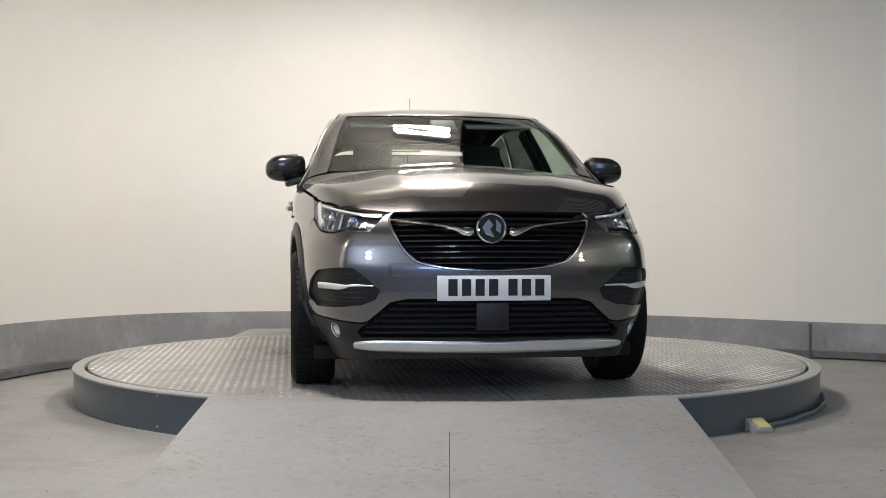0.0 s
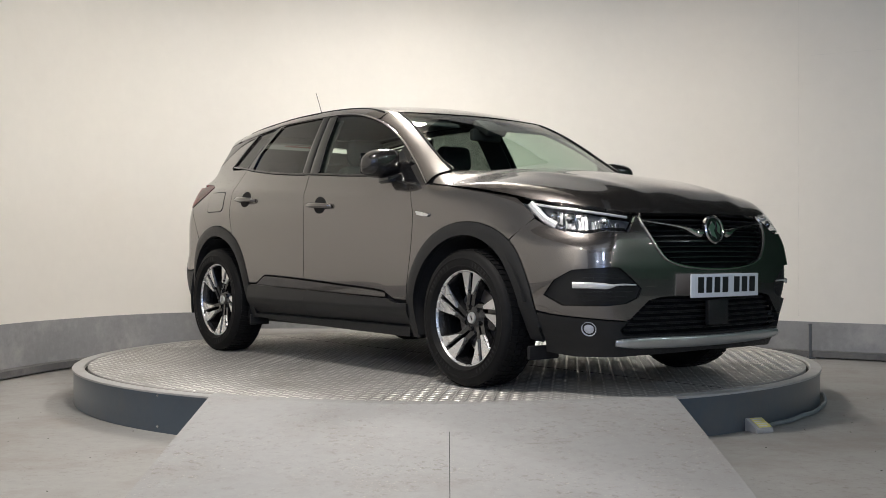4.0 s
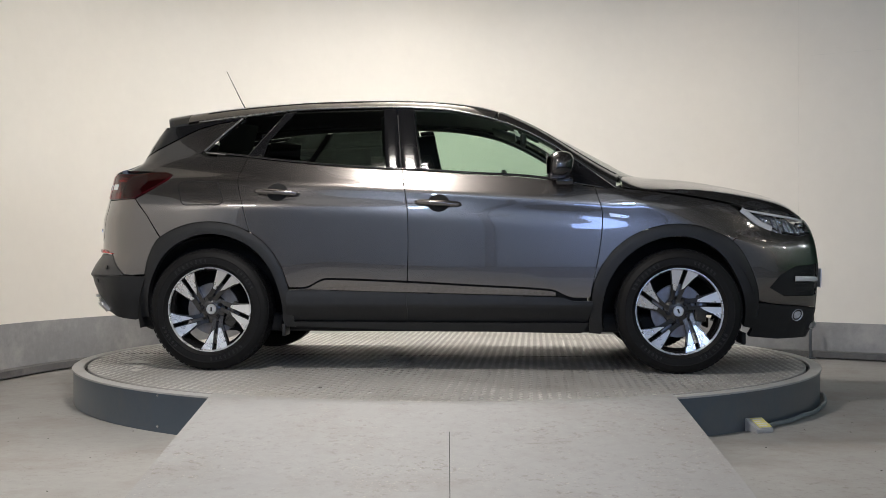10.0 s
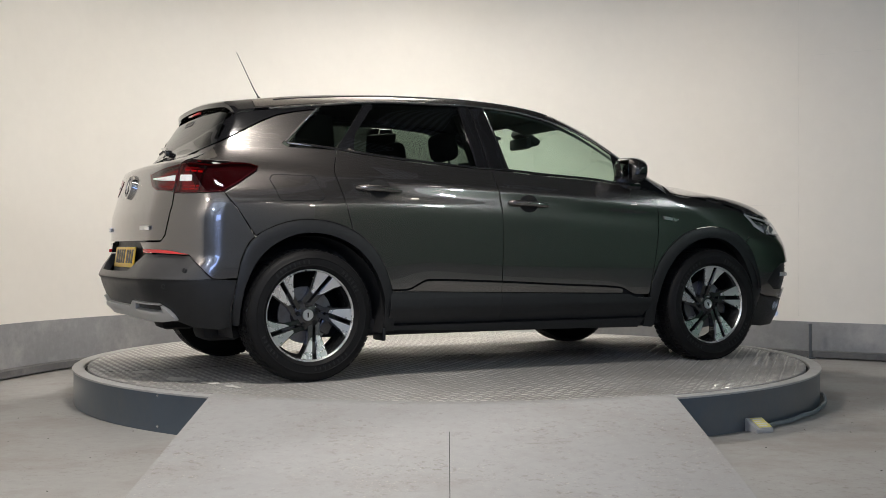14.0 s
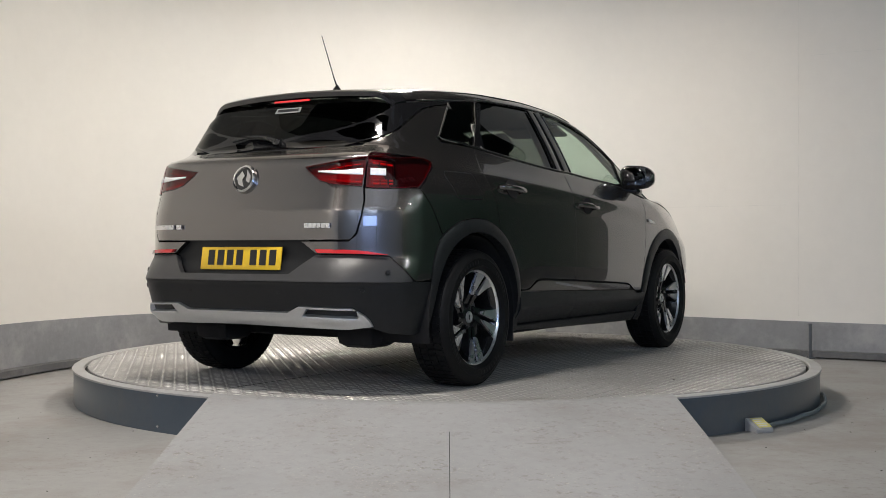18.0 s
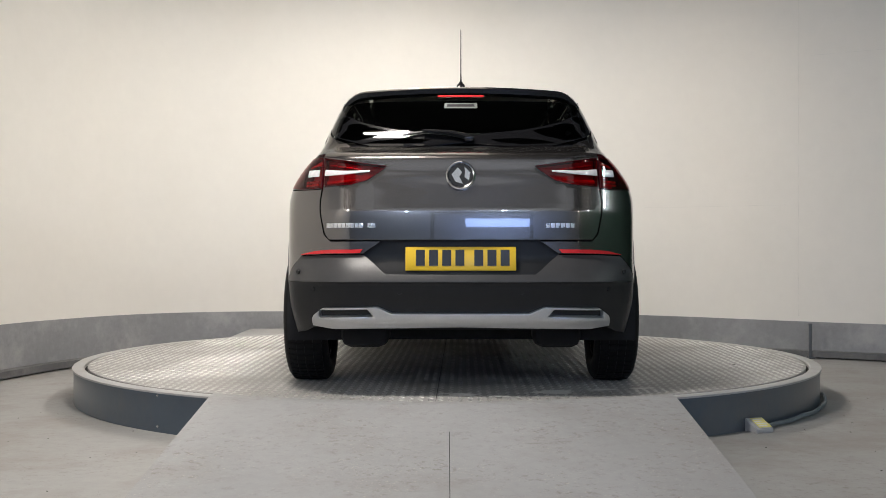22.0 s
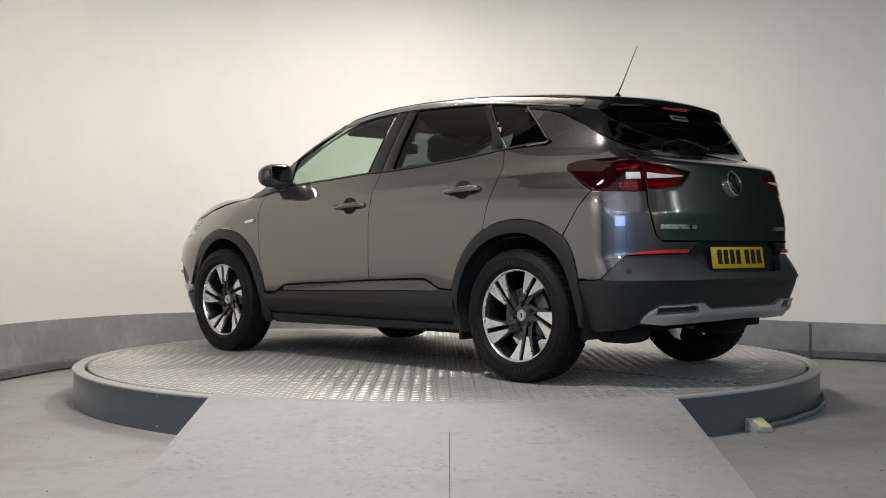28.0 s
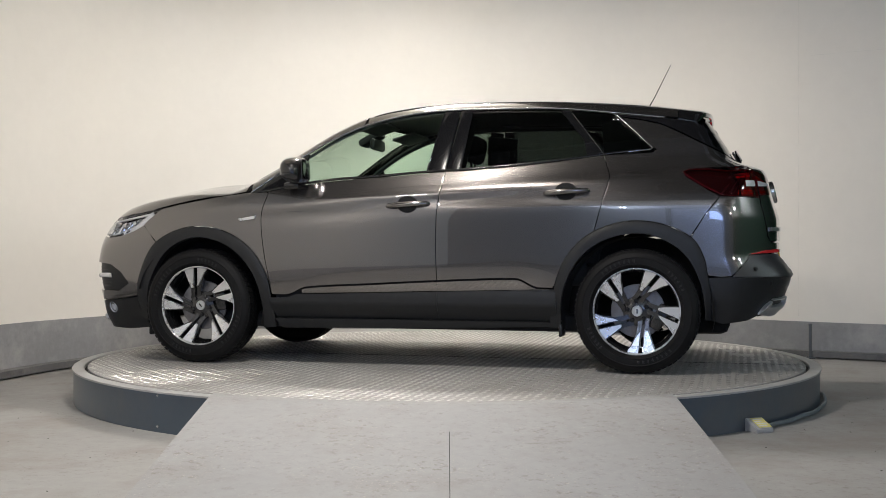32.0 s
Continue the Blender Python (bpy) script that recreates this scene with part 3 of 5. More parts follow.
def build_turntable():
    v, f = lathe([(2.32, 0), (2.32, PLATE - .012), (2.312, PLATE - .003), (2.30, PLATE), (2.262, PLATE), (2.255, PLATE - .004), (2.255, PLATE - .05)], 160)
    base = thing("plinth", "round blue-grey steel turntable skirt with a pale worn rim", "plinth")
    v1, f1 = lathe([(2.318, 0), (2.318, PLATE - .05), (2.32, PLATE - .03), (2.32, PLATE - .013)], 160)
    mesh_part("skirt", v1, f1, SKIRT_PAINT, base)
    v2, f2 = lathe([(2.318, PLATE - .013), (2.326, PLATE - .012), (2.326, PLATE - .003), (2.320, PLATE), (2.262, PLATE), (2.256, PLATE - .004), (2.256, PLATE - .06)], 160)
    mesh_part("rim", v2, f2, RING_PAINT, base, "pale grey worn steel rim")
    # black ring laid in the groove, painting the shade of its depth
    mesh_part("groove", *lathe([(2.236, PLATE - .022), (2.264, PLATE - .022)], 160), DARK_GAP, base, "dark open groove round the disc")
    for z in (.183, .030):
        b = mesh_part("bolt", *lathe([(0, .004), (.005, .0035), (.007, 0), (.007, -.004)], 10), CHROME, base)
        b.matrix_local = Matrix.Translation((2.322 * math.cos(radians(232.1)), 2.322 * math.sin(radians(232.1)), z)) @ Vector((math.cos(radians(232.1)), math.sin(radians(232.1)), 0)).to_track_quat("Z", "Y").to_matrix().to_4x4()
    table = thing("turntable", "rotating steel tread-plate turntable top, worn pale grey", "turntable", (0, 0, PLATE))
    mesh_part("disc", *lathe([(0, 0), (.6, 0), (1.2, 0), (1.8, 0), (2.235, 0), (2.238, -.003), (2.238, -.05), (0, -.05)], 160), TREAD_BED, table, sharp=40)
    # raised tread bars in alternating pairs
    rnd = np.random.default_rng(4)
    px_, py_ = .046, .046
    rows = int(2.24 / px_)
    vs, fs = [], []
    for i in range(-rows, rows + 1):
        for j in range(-rows, rows + 1):
            x, y = i * px_, j * py_
            if x * x + y * y > 2.225 ** 2:
                continue
            a = radians(45 if (i + j) % 2 else 135)
            ca, sa = math.cos(a), math.sin(a)
            worn = ease(.35, .62, noise.noise((x * 1.1, y * 1.1, 3)) * .5 + .5)
            L, W, H = .0205, .0066, .0036 * (1 - .4 * rnd.random() ** 3) * (1 - .6 * worn)
            k = len(vs)
            for (px, py, pz) in ((-L, 0, 0), (-L * .35, -W, 0), (L * .35, -W, 0), (L, 0, 0), (L * .35, W, 0), (-L * .35, W, 0),
                                 (-L * .55, 0, H), (0, -W * .45, H), (L * .55, 0, H), (0, W * .45, H)):
                vs.append((x + px * ca - py * sa, y + px * sa + py * ca, pz))
            fs += [(k, k + 1, k + 7, k + 6), (k + 1, k + 2, k + 7), (k + 2, k + 3, k + 8, k + 7), (k + 3, k + 4, k + 9, k + 8), (k + 4, k + 5, k + 9),
                   (k + 5, k, k + 6, k + 9), (k + 6, k + 7, k + 8, k + 9)]
    tagged(mesh_part("tread_pattern", vs, fs, TREAD, table, smooth=False), kind="stuff")
    mesh_part("joint", *tube([(-2.2, .02, .0004), (2.2, .02, .0002)], .0014, 4), DARK_GAP, table)
    # bare scuffed patches of spilt white paint
    for px, py, r in ((-1.88, -.55, .10), (-1.98, -.1, .075), (-1.78, -.80, .06), (-1.72, -1.0, .05), (-2.05, -.28, .05)):
        n = 22
        ring = []
        for k in range(n):
            a = k / n * 6.2832
            q = r * (1 + .28 * math.sin(2 * a + px * 9) + .16 * math.sin(3 * a + py * 7) + .07 * math.sin(7 * a))
            ring.append((px + q * .6 * math.cos(a), py + q * 1.2 * math.sin(a), .0026))
        mesh_part("paint_patch", [(px, py, .0028), *ring], [(0, k + 1, (k + 1) % n + 1) for k in range(n)], PATCH, table, "spilt white paint")
    return table


def build_ramp():
    y0, y1, z0 = -1.965, -3.78, PLATE + .004
    ramp = thing("ramp", "pale grey painted concrete ramp up to the turntable, scuffed", "ramp")
    for x0, x1 in ((-1.125, 1.085),):
        # top edge follows the turntable's rim
        n = 28
        v, f = [], []
        for i in range(n + 1):
            x = x0 + (x1 - x0) * i / n
            ye = -math.sqrt(2.247 ** 2 - x * x)
            v += [(x, ye, z0), (x, ye - .09, z0), (x, y1, .004), (x, y1, 0), (x, -2.335 + .02 * 0, 0), (x, ye, z0 - .004)]
        for i in range(n):
            for e in range(5):
                f.append((i * 6 + e, i * 6 + e + 1, i * 6 + 7 + e, i * 6 + 6 + e))
        f += [tuple(range(6))[::-1], tuple(n * 6 + e for e in range(6))]
        mesh_part("ramp_slab", v, f, RAMP_PAINT, ramp, sharp=2.0)
    ye = -2.247 - .09
    at = lambda y: z0 + (.004 - z0) * (y - ye) / (y1 - ye)
    mesh_part("seam", *tube([(.012, y, at(y) - .0004) for y in np.linspace(-2.75, y1 + .01, 12)], .0016, 5), DARK_GAP, ramp, "thin open seam")


def build_landing():
    """The raised slab between the turntable and the back wall."""
    n = 24
    v, f = [], []
    for i in range(n + 1):
        x = -1.73 + 2.59 * i / n
        y0 = math.sqrt(2.345 ** 2 - x * x)
        v += [(x, y0, 0), (x, y0, .198), (x, 2.66, .198), (x, 2.66, 0)]
    for i in range(n):
        for e in range(4):
            f.append((i * 4 + e, i * 4 + (e + 1) % 4, i * 4 + 4 + (e + 1) % 4, i * 4 + 4 + e)[::-1])
    f += [(0, 1, 2, 3), tuple(len(v) - 4 + e for e in (3, 2, 1, 0))]
    tagged(mesh_part("landing", v, f, RAMP_PAINT, sharp=30), "low grey concrete landing behind the turntable", "landing")


def build_small_things():
    at = Vector((1.55, -1.80, 0))
    box = thing("wedge_box", "small grey metal wedge box with a yellow label on top", "box", at)
    bm = bmesh.new()
    w, d = .062, .055
    vs = [bm.verts.new(c) for c in ((-w, -d, 0), (w, -d, 0), (w, d, 0), (-w, d, 0), (-w, -d, .026), (w, -d, .026), (w, d, .078), (-w, d, .078))]
    for q in ((0, 3, 2, 1), (0, 1, 5, 4), (1, 2, 6, 5), (2, 3, 7, 6), (3, 0, 4, 7), (4, 5, 6, 7)):
        bm.faces.new([vs[k] for k in q])
    bmesh.ops.bevel(bm, geom=bm.edges[:], offset=.004, segments=2, affect="EDGES")
    b = part("case", bm, BOX_GREY, box)
    b.matrix_local = pose(0, 0, 0, 0, 0, 24) @ Matrix.Scale(.84, 4)
    tilt = math.degrees(math.atan2(.052, .11))
    lab = part("label_plate", box_bm(.088, .098, .003, bevel=.001), YELLOW, b, "yellow sticker with faded print")
    lab.matrix_local = pose(.012, 0, .0535, tilt, 0, 0)
    for k, wide in enumerate((.06, .075, .05, .07)):
        part("print_bar", box_bm(wide, .010, .001, at=(-.04 + wide / 2, -.034 + .022 * k, .0019)), PALE_INK, lab)
    pts = [(1.60, -1.76, .02)] + [(2.345 * math.cos(radians(a)), 2.345 * math.sin(radians(a)), .016 + .004 * math.sin(a)) for a in range(-44, 8, 4)] + [(2.45, .42, .014), (2.62, .62, .012)]
    tagged(mesh_part("cable", *tube(spl3(pts), .012, 8), CABLE), "grey rubber cable lying round the turntable's foot", "cable")
    # stub bar in front of the wall, with its foot plate
    post = thing("stub_post", "short flat grey steel bar standing against the wall", "post", (3.0, 1.98, 0))
    part("upright", box_bm(.026, .012, .27, at=(0, 0, .145), bevel=.002), HALL_STEEL, post)
    part("hook", box_bm(.026, .04, .010, at=(0, .012, .282), bevel=.002), HALL_STEEL, post)
    part("foot_plate", box_bm(.07, .06, .010, at=(0, 0, .005), bevel=.003), HALL_STEEL, post)
    off = tagged(part("floor_offcut", box_bm(.42, .05, .035, at=(0, 0, .0175), bevel=.006, m=pose(0, 0, 0, 0, 0, -30)), PLATE_WHITE), "white board offcut lying on the floor by the wall", "board")
    off.location = (3.62, 1.32, 0)
    rnd = random.Random(5)
    v, f = [], []
    for _ in range(130):  # grit and flakes on the floor and ramp sides
        x, y = rnd.choice((-1, 1)) * rnd.uniform(1.25, 3.0), rnd.uniform(-3.4, .2)
        if math.hypot(x, y) < 2.36:
            continue
        r, k = rnd.uniform(.002, .008), len(v)
        v += [(x + r * math.cos(a + rnd.random()) * rnd.uniform(.5, 1), y + r * math.sin(a) * rnd.uniform(.5, 1), .0005) for a in (0, 1.3, 2.6, 3.9, 5.1)] + [(x, y, r * .5)]
        f += [(k + e, k + (e + 1) % 5, k + 5) for e in range(5)]
    tagged(mesh_part("floor_grit", v, f, GRIT, smooth=False), "dark grit and paint flakes on the floor", "grit", kind="stuff")
    # twin-tube battens over the turntable, and the added third one out of view
    for bx, by, sx, sy, watts in BATTENS:
        bt = thing("batten_light", "twin-tube fluorescent ceiling batten, lit", "ceiling light", (bx, by, 3.52), "battens over the turntable")
        part("housing", box_bm(sx + .06, sy + .06, .07, at=(0, 0, .02), bevel=.01), RING_PAINT, bt)
        for k in (-1, 1):
            mesh_part("tube", *tube([(-sx * .48, k * sy * .3, -.035), (sx * .48, k * sy * .3, -.035)], .013, 10), TUBE, bt)
        for k in (-.4, .4):
            mesh_part("hanger", *tube([(k * sx, 0, .05), (k * sx, 0, .90)], .004, 6), HALL_STEEL, bt)


def spl3(pts, n=6):
    a = spl([(p[0], p[1]) for p in pts], n)
    b = spl([(p[0], p[2]) for p in pts], n)
    return [(p[0], p[1], q[1]) for p, q in zip(a, b)]


def build_hall():
    """What the paint and glass mirror: purlins and ribbed rooflights, hall lamps, the bright roller door behind."""
    for k, y in enumerate((-16.5, -14.0, -9.4, -7.0, -4.6, -2.2, .2)):
        pu = tagged(part("purlin", box_bm(27, .09, .18, at=(0, y, 6.9), bevel=.01), HALL_STEEL), "dark steel roof purlin", "purlin", "roof purlins")
    for x, y in ((-6.5, -11), (3.2, -5.6), (6.2, -5.6), (3.2, -1.0), (6.2, -1.0), (9.2, -5.6)):
        sh = thing("rooflight_sheet", "pale ribbed rooflight sheet in the hall roof", "rooflight", (x, y, 6.80), "rooflight sheets")
        part("sheet", box_bm(1.05, 3.6, .012), HALL_PALE, sh)
        for i in range(8):
            part("rib", box_bm(.05, 3.6, .045, at=(-.46 + .131 * i, 0, -.026), bevel=.012), HALL_STEEL, sh)
    for x, y in HALL_LAMPS:
        hl = thing("hall_lamp", "round hanging hall lamp, lit", "hall lamp", (x, y, 4.6), "hall lamps")
        mesh_part("shade", *lathe([(.03, .28), (.08, .26), (.24, .02), (.25, 0), (.23, .01), (.07, .2)], 20), HALL_STEEL, hl)
        mesh_part("bulb", *lathe([(0, -.02), (.09, .0), (.12, .05), (.06, .14), (0, .16)], 16), HALL_LAMP, hl)
        mesh_part("rod", *tube([(0, 0, .26), (0, 0, 2.4)], .01, 6), HALL_STEEL, hl)
    fr = thing("roller_door", "open roller door with daylight behind", "roller door", (1.0, -17.9, 0))
    for x in (-2.7, 2.7):
        part("jamb", box_bm(.2, .3, 4.2, at=(x, 0, 2.1)), HALL_STEEL, fr)
    part("roller_box", box_bm(5.8, .5, .5, at=(0, 0, 4.3), bevel=.05), HALL_STEEL, fr)


def build_fill_frame():
    # unseen frame made up to go round the added fill light
    sk = thing("skylight", "frame round the added cool fill light under the hall roof", "skylight", (1.0, -12.4, 6.86))
    for x in (-4.1, 4.1):
        part("kerb", box_bm(.12, 4.4, .16, at=(x, 0, 0)), HALL_STEEL, sk)
    for y in (-2.2, 2.2):
        part("kerb", box_bm(8.1, .12, .16, at=(0, y, 0)), HALL_STEEL, sk)


PATCH = shader("spilt_paint", (.62, .61, .58), .6, 0, 0, .1, 12, .2, 80)
GRIT = shader("grit", (.06, .055, .05), .9, 0, 0, .3, 30)
build_floor()
build_hall_floor()
build_walls()
build_booth_top()
TABLE = build_turntable()
build_ramp()
build_landing()
build_small_things()
build_hall()
build_fill_frame()


# ---- the car ----
CAR = thing("car", "dark graphite grey SUV with black cladding and two-tone alloy wheels", "car", (0, 0, PLATE))
FAX, RAX, HUB = 1.3375, -1.3375, .345


def mirrored(half):
    """A whole outline from its half, listed from the middle at the top round to the middle at the bottom."""
    return list(half) + [(-u, v) for u, v in half[::-1] if abs(u) > .02]


def front_of(x, z):
    """Wrapped nose coordinates of a flank point."""
    p = on_side([(x, z)])[0]
    return (math.degrees(math.atan2(p[1], p[0] - 1.1)), z)


def rear_of(x, z):
    p = on_side([(x, z)])[0]
    return (math.degrees(math.atan2(p[1], -p[0] - 1.1)), z)


def plan_of(path):
    return [(p[0], p[1]) for p in on_side(path)]


F_OUT = curve([(-16, .436), (-8, .44), (8, .452), (30, .468), (54, .498), (90, .495), (140, .505), (166, .50), (200, .50)])
F_IN = curve([(-16, .372), (10, .368), (30, .372), (60, .405), (90, .425), (140, .425), (170, .427), (196, .432)])
R_OUT = curve([(-14, .47), (16, .482), (60, .511), (90, .512), (125, .515), (140, .478), (153, .438), (175, .412), (190, .405)])
R_IN = curve([(-14, .425), (16, .425), (60, .44), (90, .44), (125, .42), (150, .388), (175, .370), (190, .370)])


def sweep(cx, radius, a0, a1, n=18):
    """An arc of changing radius round a wheel."""
    return [(cx + float(radius(a)) * math.cos(radians(a)), HUB + float(radius(a)) * math.sin(radians(a))) for a in np.linspace(a0, a1, n + 1)]


BELT = spl([(-1.41, 1.272), (-1.15, 1.240), (-.99, 1.219), (-.66, 1.184), (-.337, 1.161), (-.143, 1.153), (.147, 1.132), (.502, 1.110), (.79, 1.066), (.96, 1.036)], 4)
RAIL = spl([(-1.56, 1.452), (-1.435, 1.468), (-1.18, 1.497), (-.913, 1.526), (-.678, 1.536), (-.278, 1.538), (-.012, 1.524), (.153, 1.495), (.317, 1.452), (.48, 1.386), (.64, 1.298),
            (.797, 1.187), (.99, 1.046)], 4)
belt_z = curve(BELT)
rail_z = curve(RAIL)
F_SEAM = spl([(.866, 1.050), (.906, .927), (.910, .831), (.891, .671), (.852, .479)], 5)
B_SEAM = spl([(-.227, 1.157), (-.2, 1.007), (-.187, .895), (-.184, .703), (-.188, .5188)], 5)
R_SEAM = spl([(-1.141, 1.238), (-1.165, 1.17), (-1.182, 1.106), (-1.165, 1.03), (-1.145, .959), (-1.102, .799)], 5)
HOOD_EDGE = spl([(1.0, 1.045), (1.164, 1.027), (1.442, .986), (1.619, .955)], 5)


def between(line, a, b):
    return [p for p in line if min(a, b) <= p[0] <= max(a, b)]


def sill_line(a, b, n=60):
    return [(a + (b - a) * i / n, float(SILL_TOP(a + (b - a) * i / n))) for i in range(n + 1)]


DOORS = {}


def ridges(a, b):
    """Lines along the lower crease of the doors and the shoulder line."""
    xs = np.linspace(a, b, 40)
    return [[(x, float(CREASE(x)) - d) for x in xs] for d in (-.03, -.010, 0, .008, .03, .05)] + [[(x, float(SHOULDER(x)) + d) for x in xs] for d in (-.02, 0, .02)]



def build_sides():
    fender = F_SEAM + sweep(FAX, F_OUT, 164, 53.4, 22)[1:] + [(1.70, .80), (1.756, .852), (1.715, .89), (1.66, .93), (1.619, .955)] + HOOD_EDGE[::-1][1:] + [(.93, 1.042)]
    panel("front_wing", CAR, PAINT, on_side, fender, both=True, step=.021, lip=.04)
    door = F_SEAM + [(.848, .44), (.84, .425)] + sill_line(.80, -.188) + B_SEAM[::-1][1:] + [(x, z - .004) for x, z in between(BELT, -.22, .86)]
    d1 = panel("front_door", CAR, PAINT, on_side, door, both=True, step=.020, lines=ridges(-.16, .72))
    rear = [(x, z) for x, z in B_SEAM] + sill_line(-.2, -.868) + sweep(RAX, R_OUT, 15.5, 62.6, 12)[1:-1] + R_SEAM[::-1] + [(x, z - .004) for x, z in between(BELT, -1.13, -.24)]
    d2 = panel("rear_door", CAR, PAINT, on_side, rear, both=True, step=.020, lines=ridges(-.80, -.21))
    DOORS.update({("front", 1): d1[0], ("front", -1): d1[1], ("rear", 1): d2[0], ("rear", -1): d2[1]})
    quarter = R_SEAM + sweep(RAX, R_OUT, 62.6, 124.8, 16)[1:] + [(-1.718, .902), (-1.789, .992), (-1.72, 1.032), (-1.605, 1.106), (-1.590, 1.133), (-1.65, 1.152), (-1.75, 1.158), (-1.87, 1.162), (-1.93, 1.172),
                                                                   (-1.82, 1.236), (-1.677, 1.309), (-1.529, 1.386), (-1.447, 1.422), (-1.34, 1.447), (-1.20, 1.468), (-1.235, 1.437), (-1.435, 1.268), (-1.41, 1.25), (-1.15, 1.238)]
    panel("rear_quarter", CAR, PAINT, on_side, quarter, both=True, step=.03)
    black = [(-1.93, 1.176), (-1.82, 1.240), (-1.677, 1.313), (-1.529, 1.390), (-1.447, 1.426), (-1.34, 1.451), (-1.20, 1.472), (-1.19, 1.488), (-1.435, 1.462), (-1.56, 1.448), (-1.66, 1.43), (-1.76, 1.36), (-1.85, 1.275)]
    panel("rear_pillar_trim", CAR, GLOSS_BLACK, on_side, black, both=True, lip=0, label="gloss black pillar trim")
    fuel = arc(-1.478, .986, .032, 270, 180, 7)[::-1][::-1] + arc(-1.508, 1.060, .032, 180, 90, 7) + arc(-1.322, 1.058, .032, 90, 0, 7) + arc(-1.292, .986, .032, 0, -90, 7)
    panel("fuel_flap", CAR, PAINT, on_side, fuel, off=.0022, thick=.003, side=-1, gap=.003, lip=0)
    ring = on_side(resample(np.array(fuel), .009)) * np.array([1, -1, 1])
    ring = np.vstack([ring, ring[:1]])
    strip("flap_seam", CAR, LINER, (ring, normals(ring)), .005, .0012)
    # lower door cladding and sills
    for a, b, nm in ((.86, -.19, "front_door_cladding"), (-.19, -.885, "rear_door_cladding")):
        top = [(x, z - .009) for x, z in sill_line(a, b)]
        edge = [(x, min(FACET(x), z - .013)) for x, z in sill_line(a, b)]
        low = [(b, .285), (a - (.03 if a > 0 else 0), .285)]
        panel(nm, CAR, PLASTIC, on_side, [(x, z - .001) for x, z in edge] + low, off=.010, thick=.03, both=True, shape=cladding_relief, step=.022, gap=.0005, label="matt black plastic cladding",
              lines=[[(x, z) for x in np.linspace(b, a, 40)] for z in (.335, .372, .380, .388, .425)])
        cut = [p for p in edge if p[0] < .66][::-1]
        panel(nm + "_facet", CAR, PAINT, on_side, [p for p in top if p[0] < .66] + cut, off=.010, thick=.03, both=True, gap=.0005, step=.016,
              shape=lambda p: np.interp(p[:, 2] - FACET(p[:, 0]), [0, .07], [-.014, -.006]), label="graphite grey moulding above the cladding")
    panel("sill", CAR, PLASTIC, on_side, [(.84, .282), (-.87, .282), (-.87, .255), (-.3, .238), (.3, .228), (.80, .222)], off=.004, thick=.06, both=True)
    # wheel arch cladding
    outer = sweep(FAX, F_OUT, -12, 163, 36) + [(FAX - .487, .43), (FAX - .50, .30), (FAX - .50, .225)]
    panel("front_arch_cladding", CAR, PLASTIC, on_side, outer + [(FAX - .43, .225)] + sweep(FAX, F_IN, 192, -12, 36), off=.004, thick=.05, both=True, step=.024,
          label="matt black plastic arch moulding", shape=lambda p: arch_relief(p, FAX, F_OUT))
    outer = [(RAX + .500, .25), (RAX + .478, .38)] + sweep(RAX, R_OUT, 15, 186, 36)
    panel("rear_arch_cladding", CAR, PLASTIC, on_side, outer + sweep(RAX, R_IN, 186, -6, 36) + [(RAX + .435, .25)], off=.004, thick=.05, both=True, step=.024,
          label="matt black plastic arch moulding", shape=lambda p: arch_relief(p, RAX, R_OUT))


def cladding_relief(p):
    return np.interp(p[:, 2], [.285, .340, .372, .388, .43, .46], [-.022, .002, .012, .013, .002, -.006])


def arch_relief(p, c, edge):
    r = np.hypot(p[:, 0] - c, p[:, 2] - HUB)
    rim = edge(np.degrees(np.arctan2(p[:, 2] - HUB, p[:, 0] - c)) % 360)
    return .008 * ease(0, .03, rim - r)


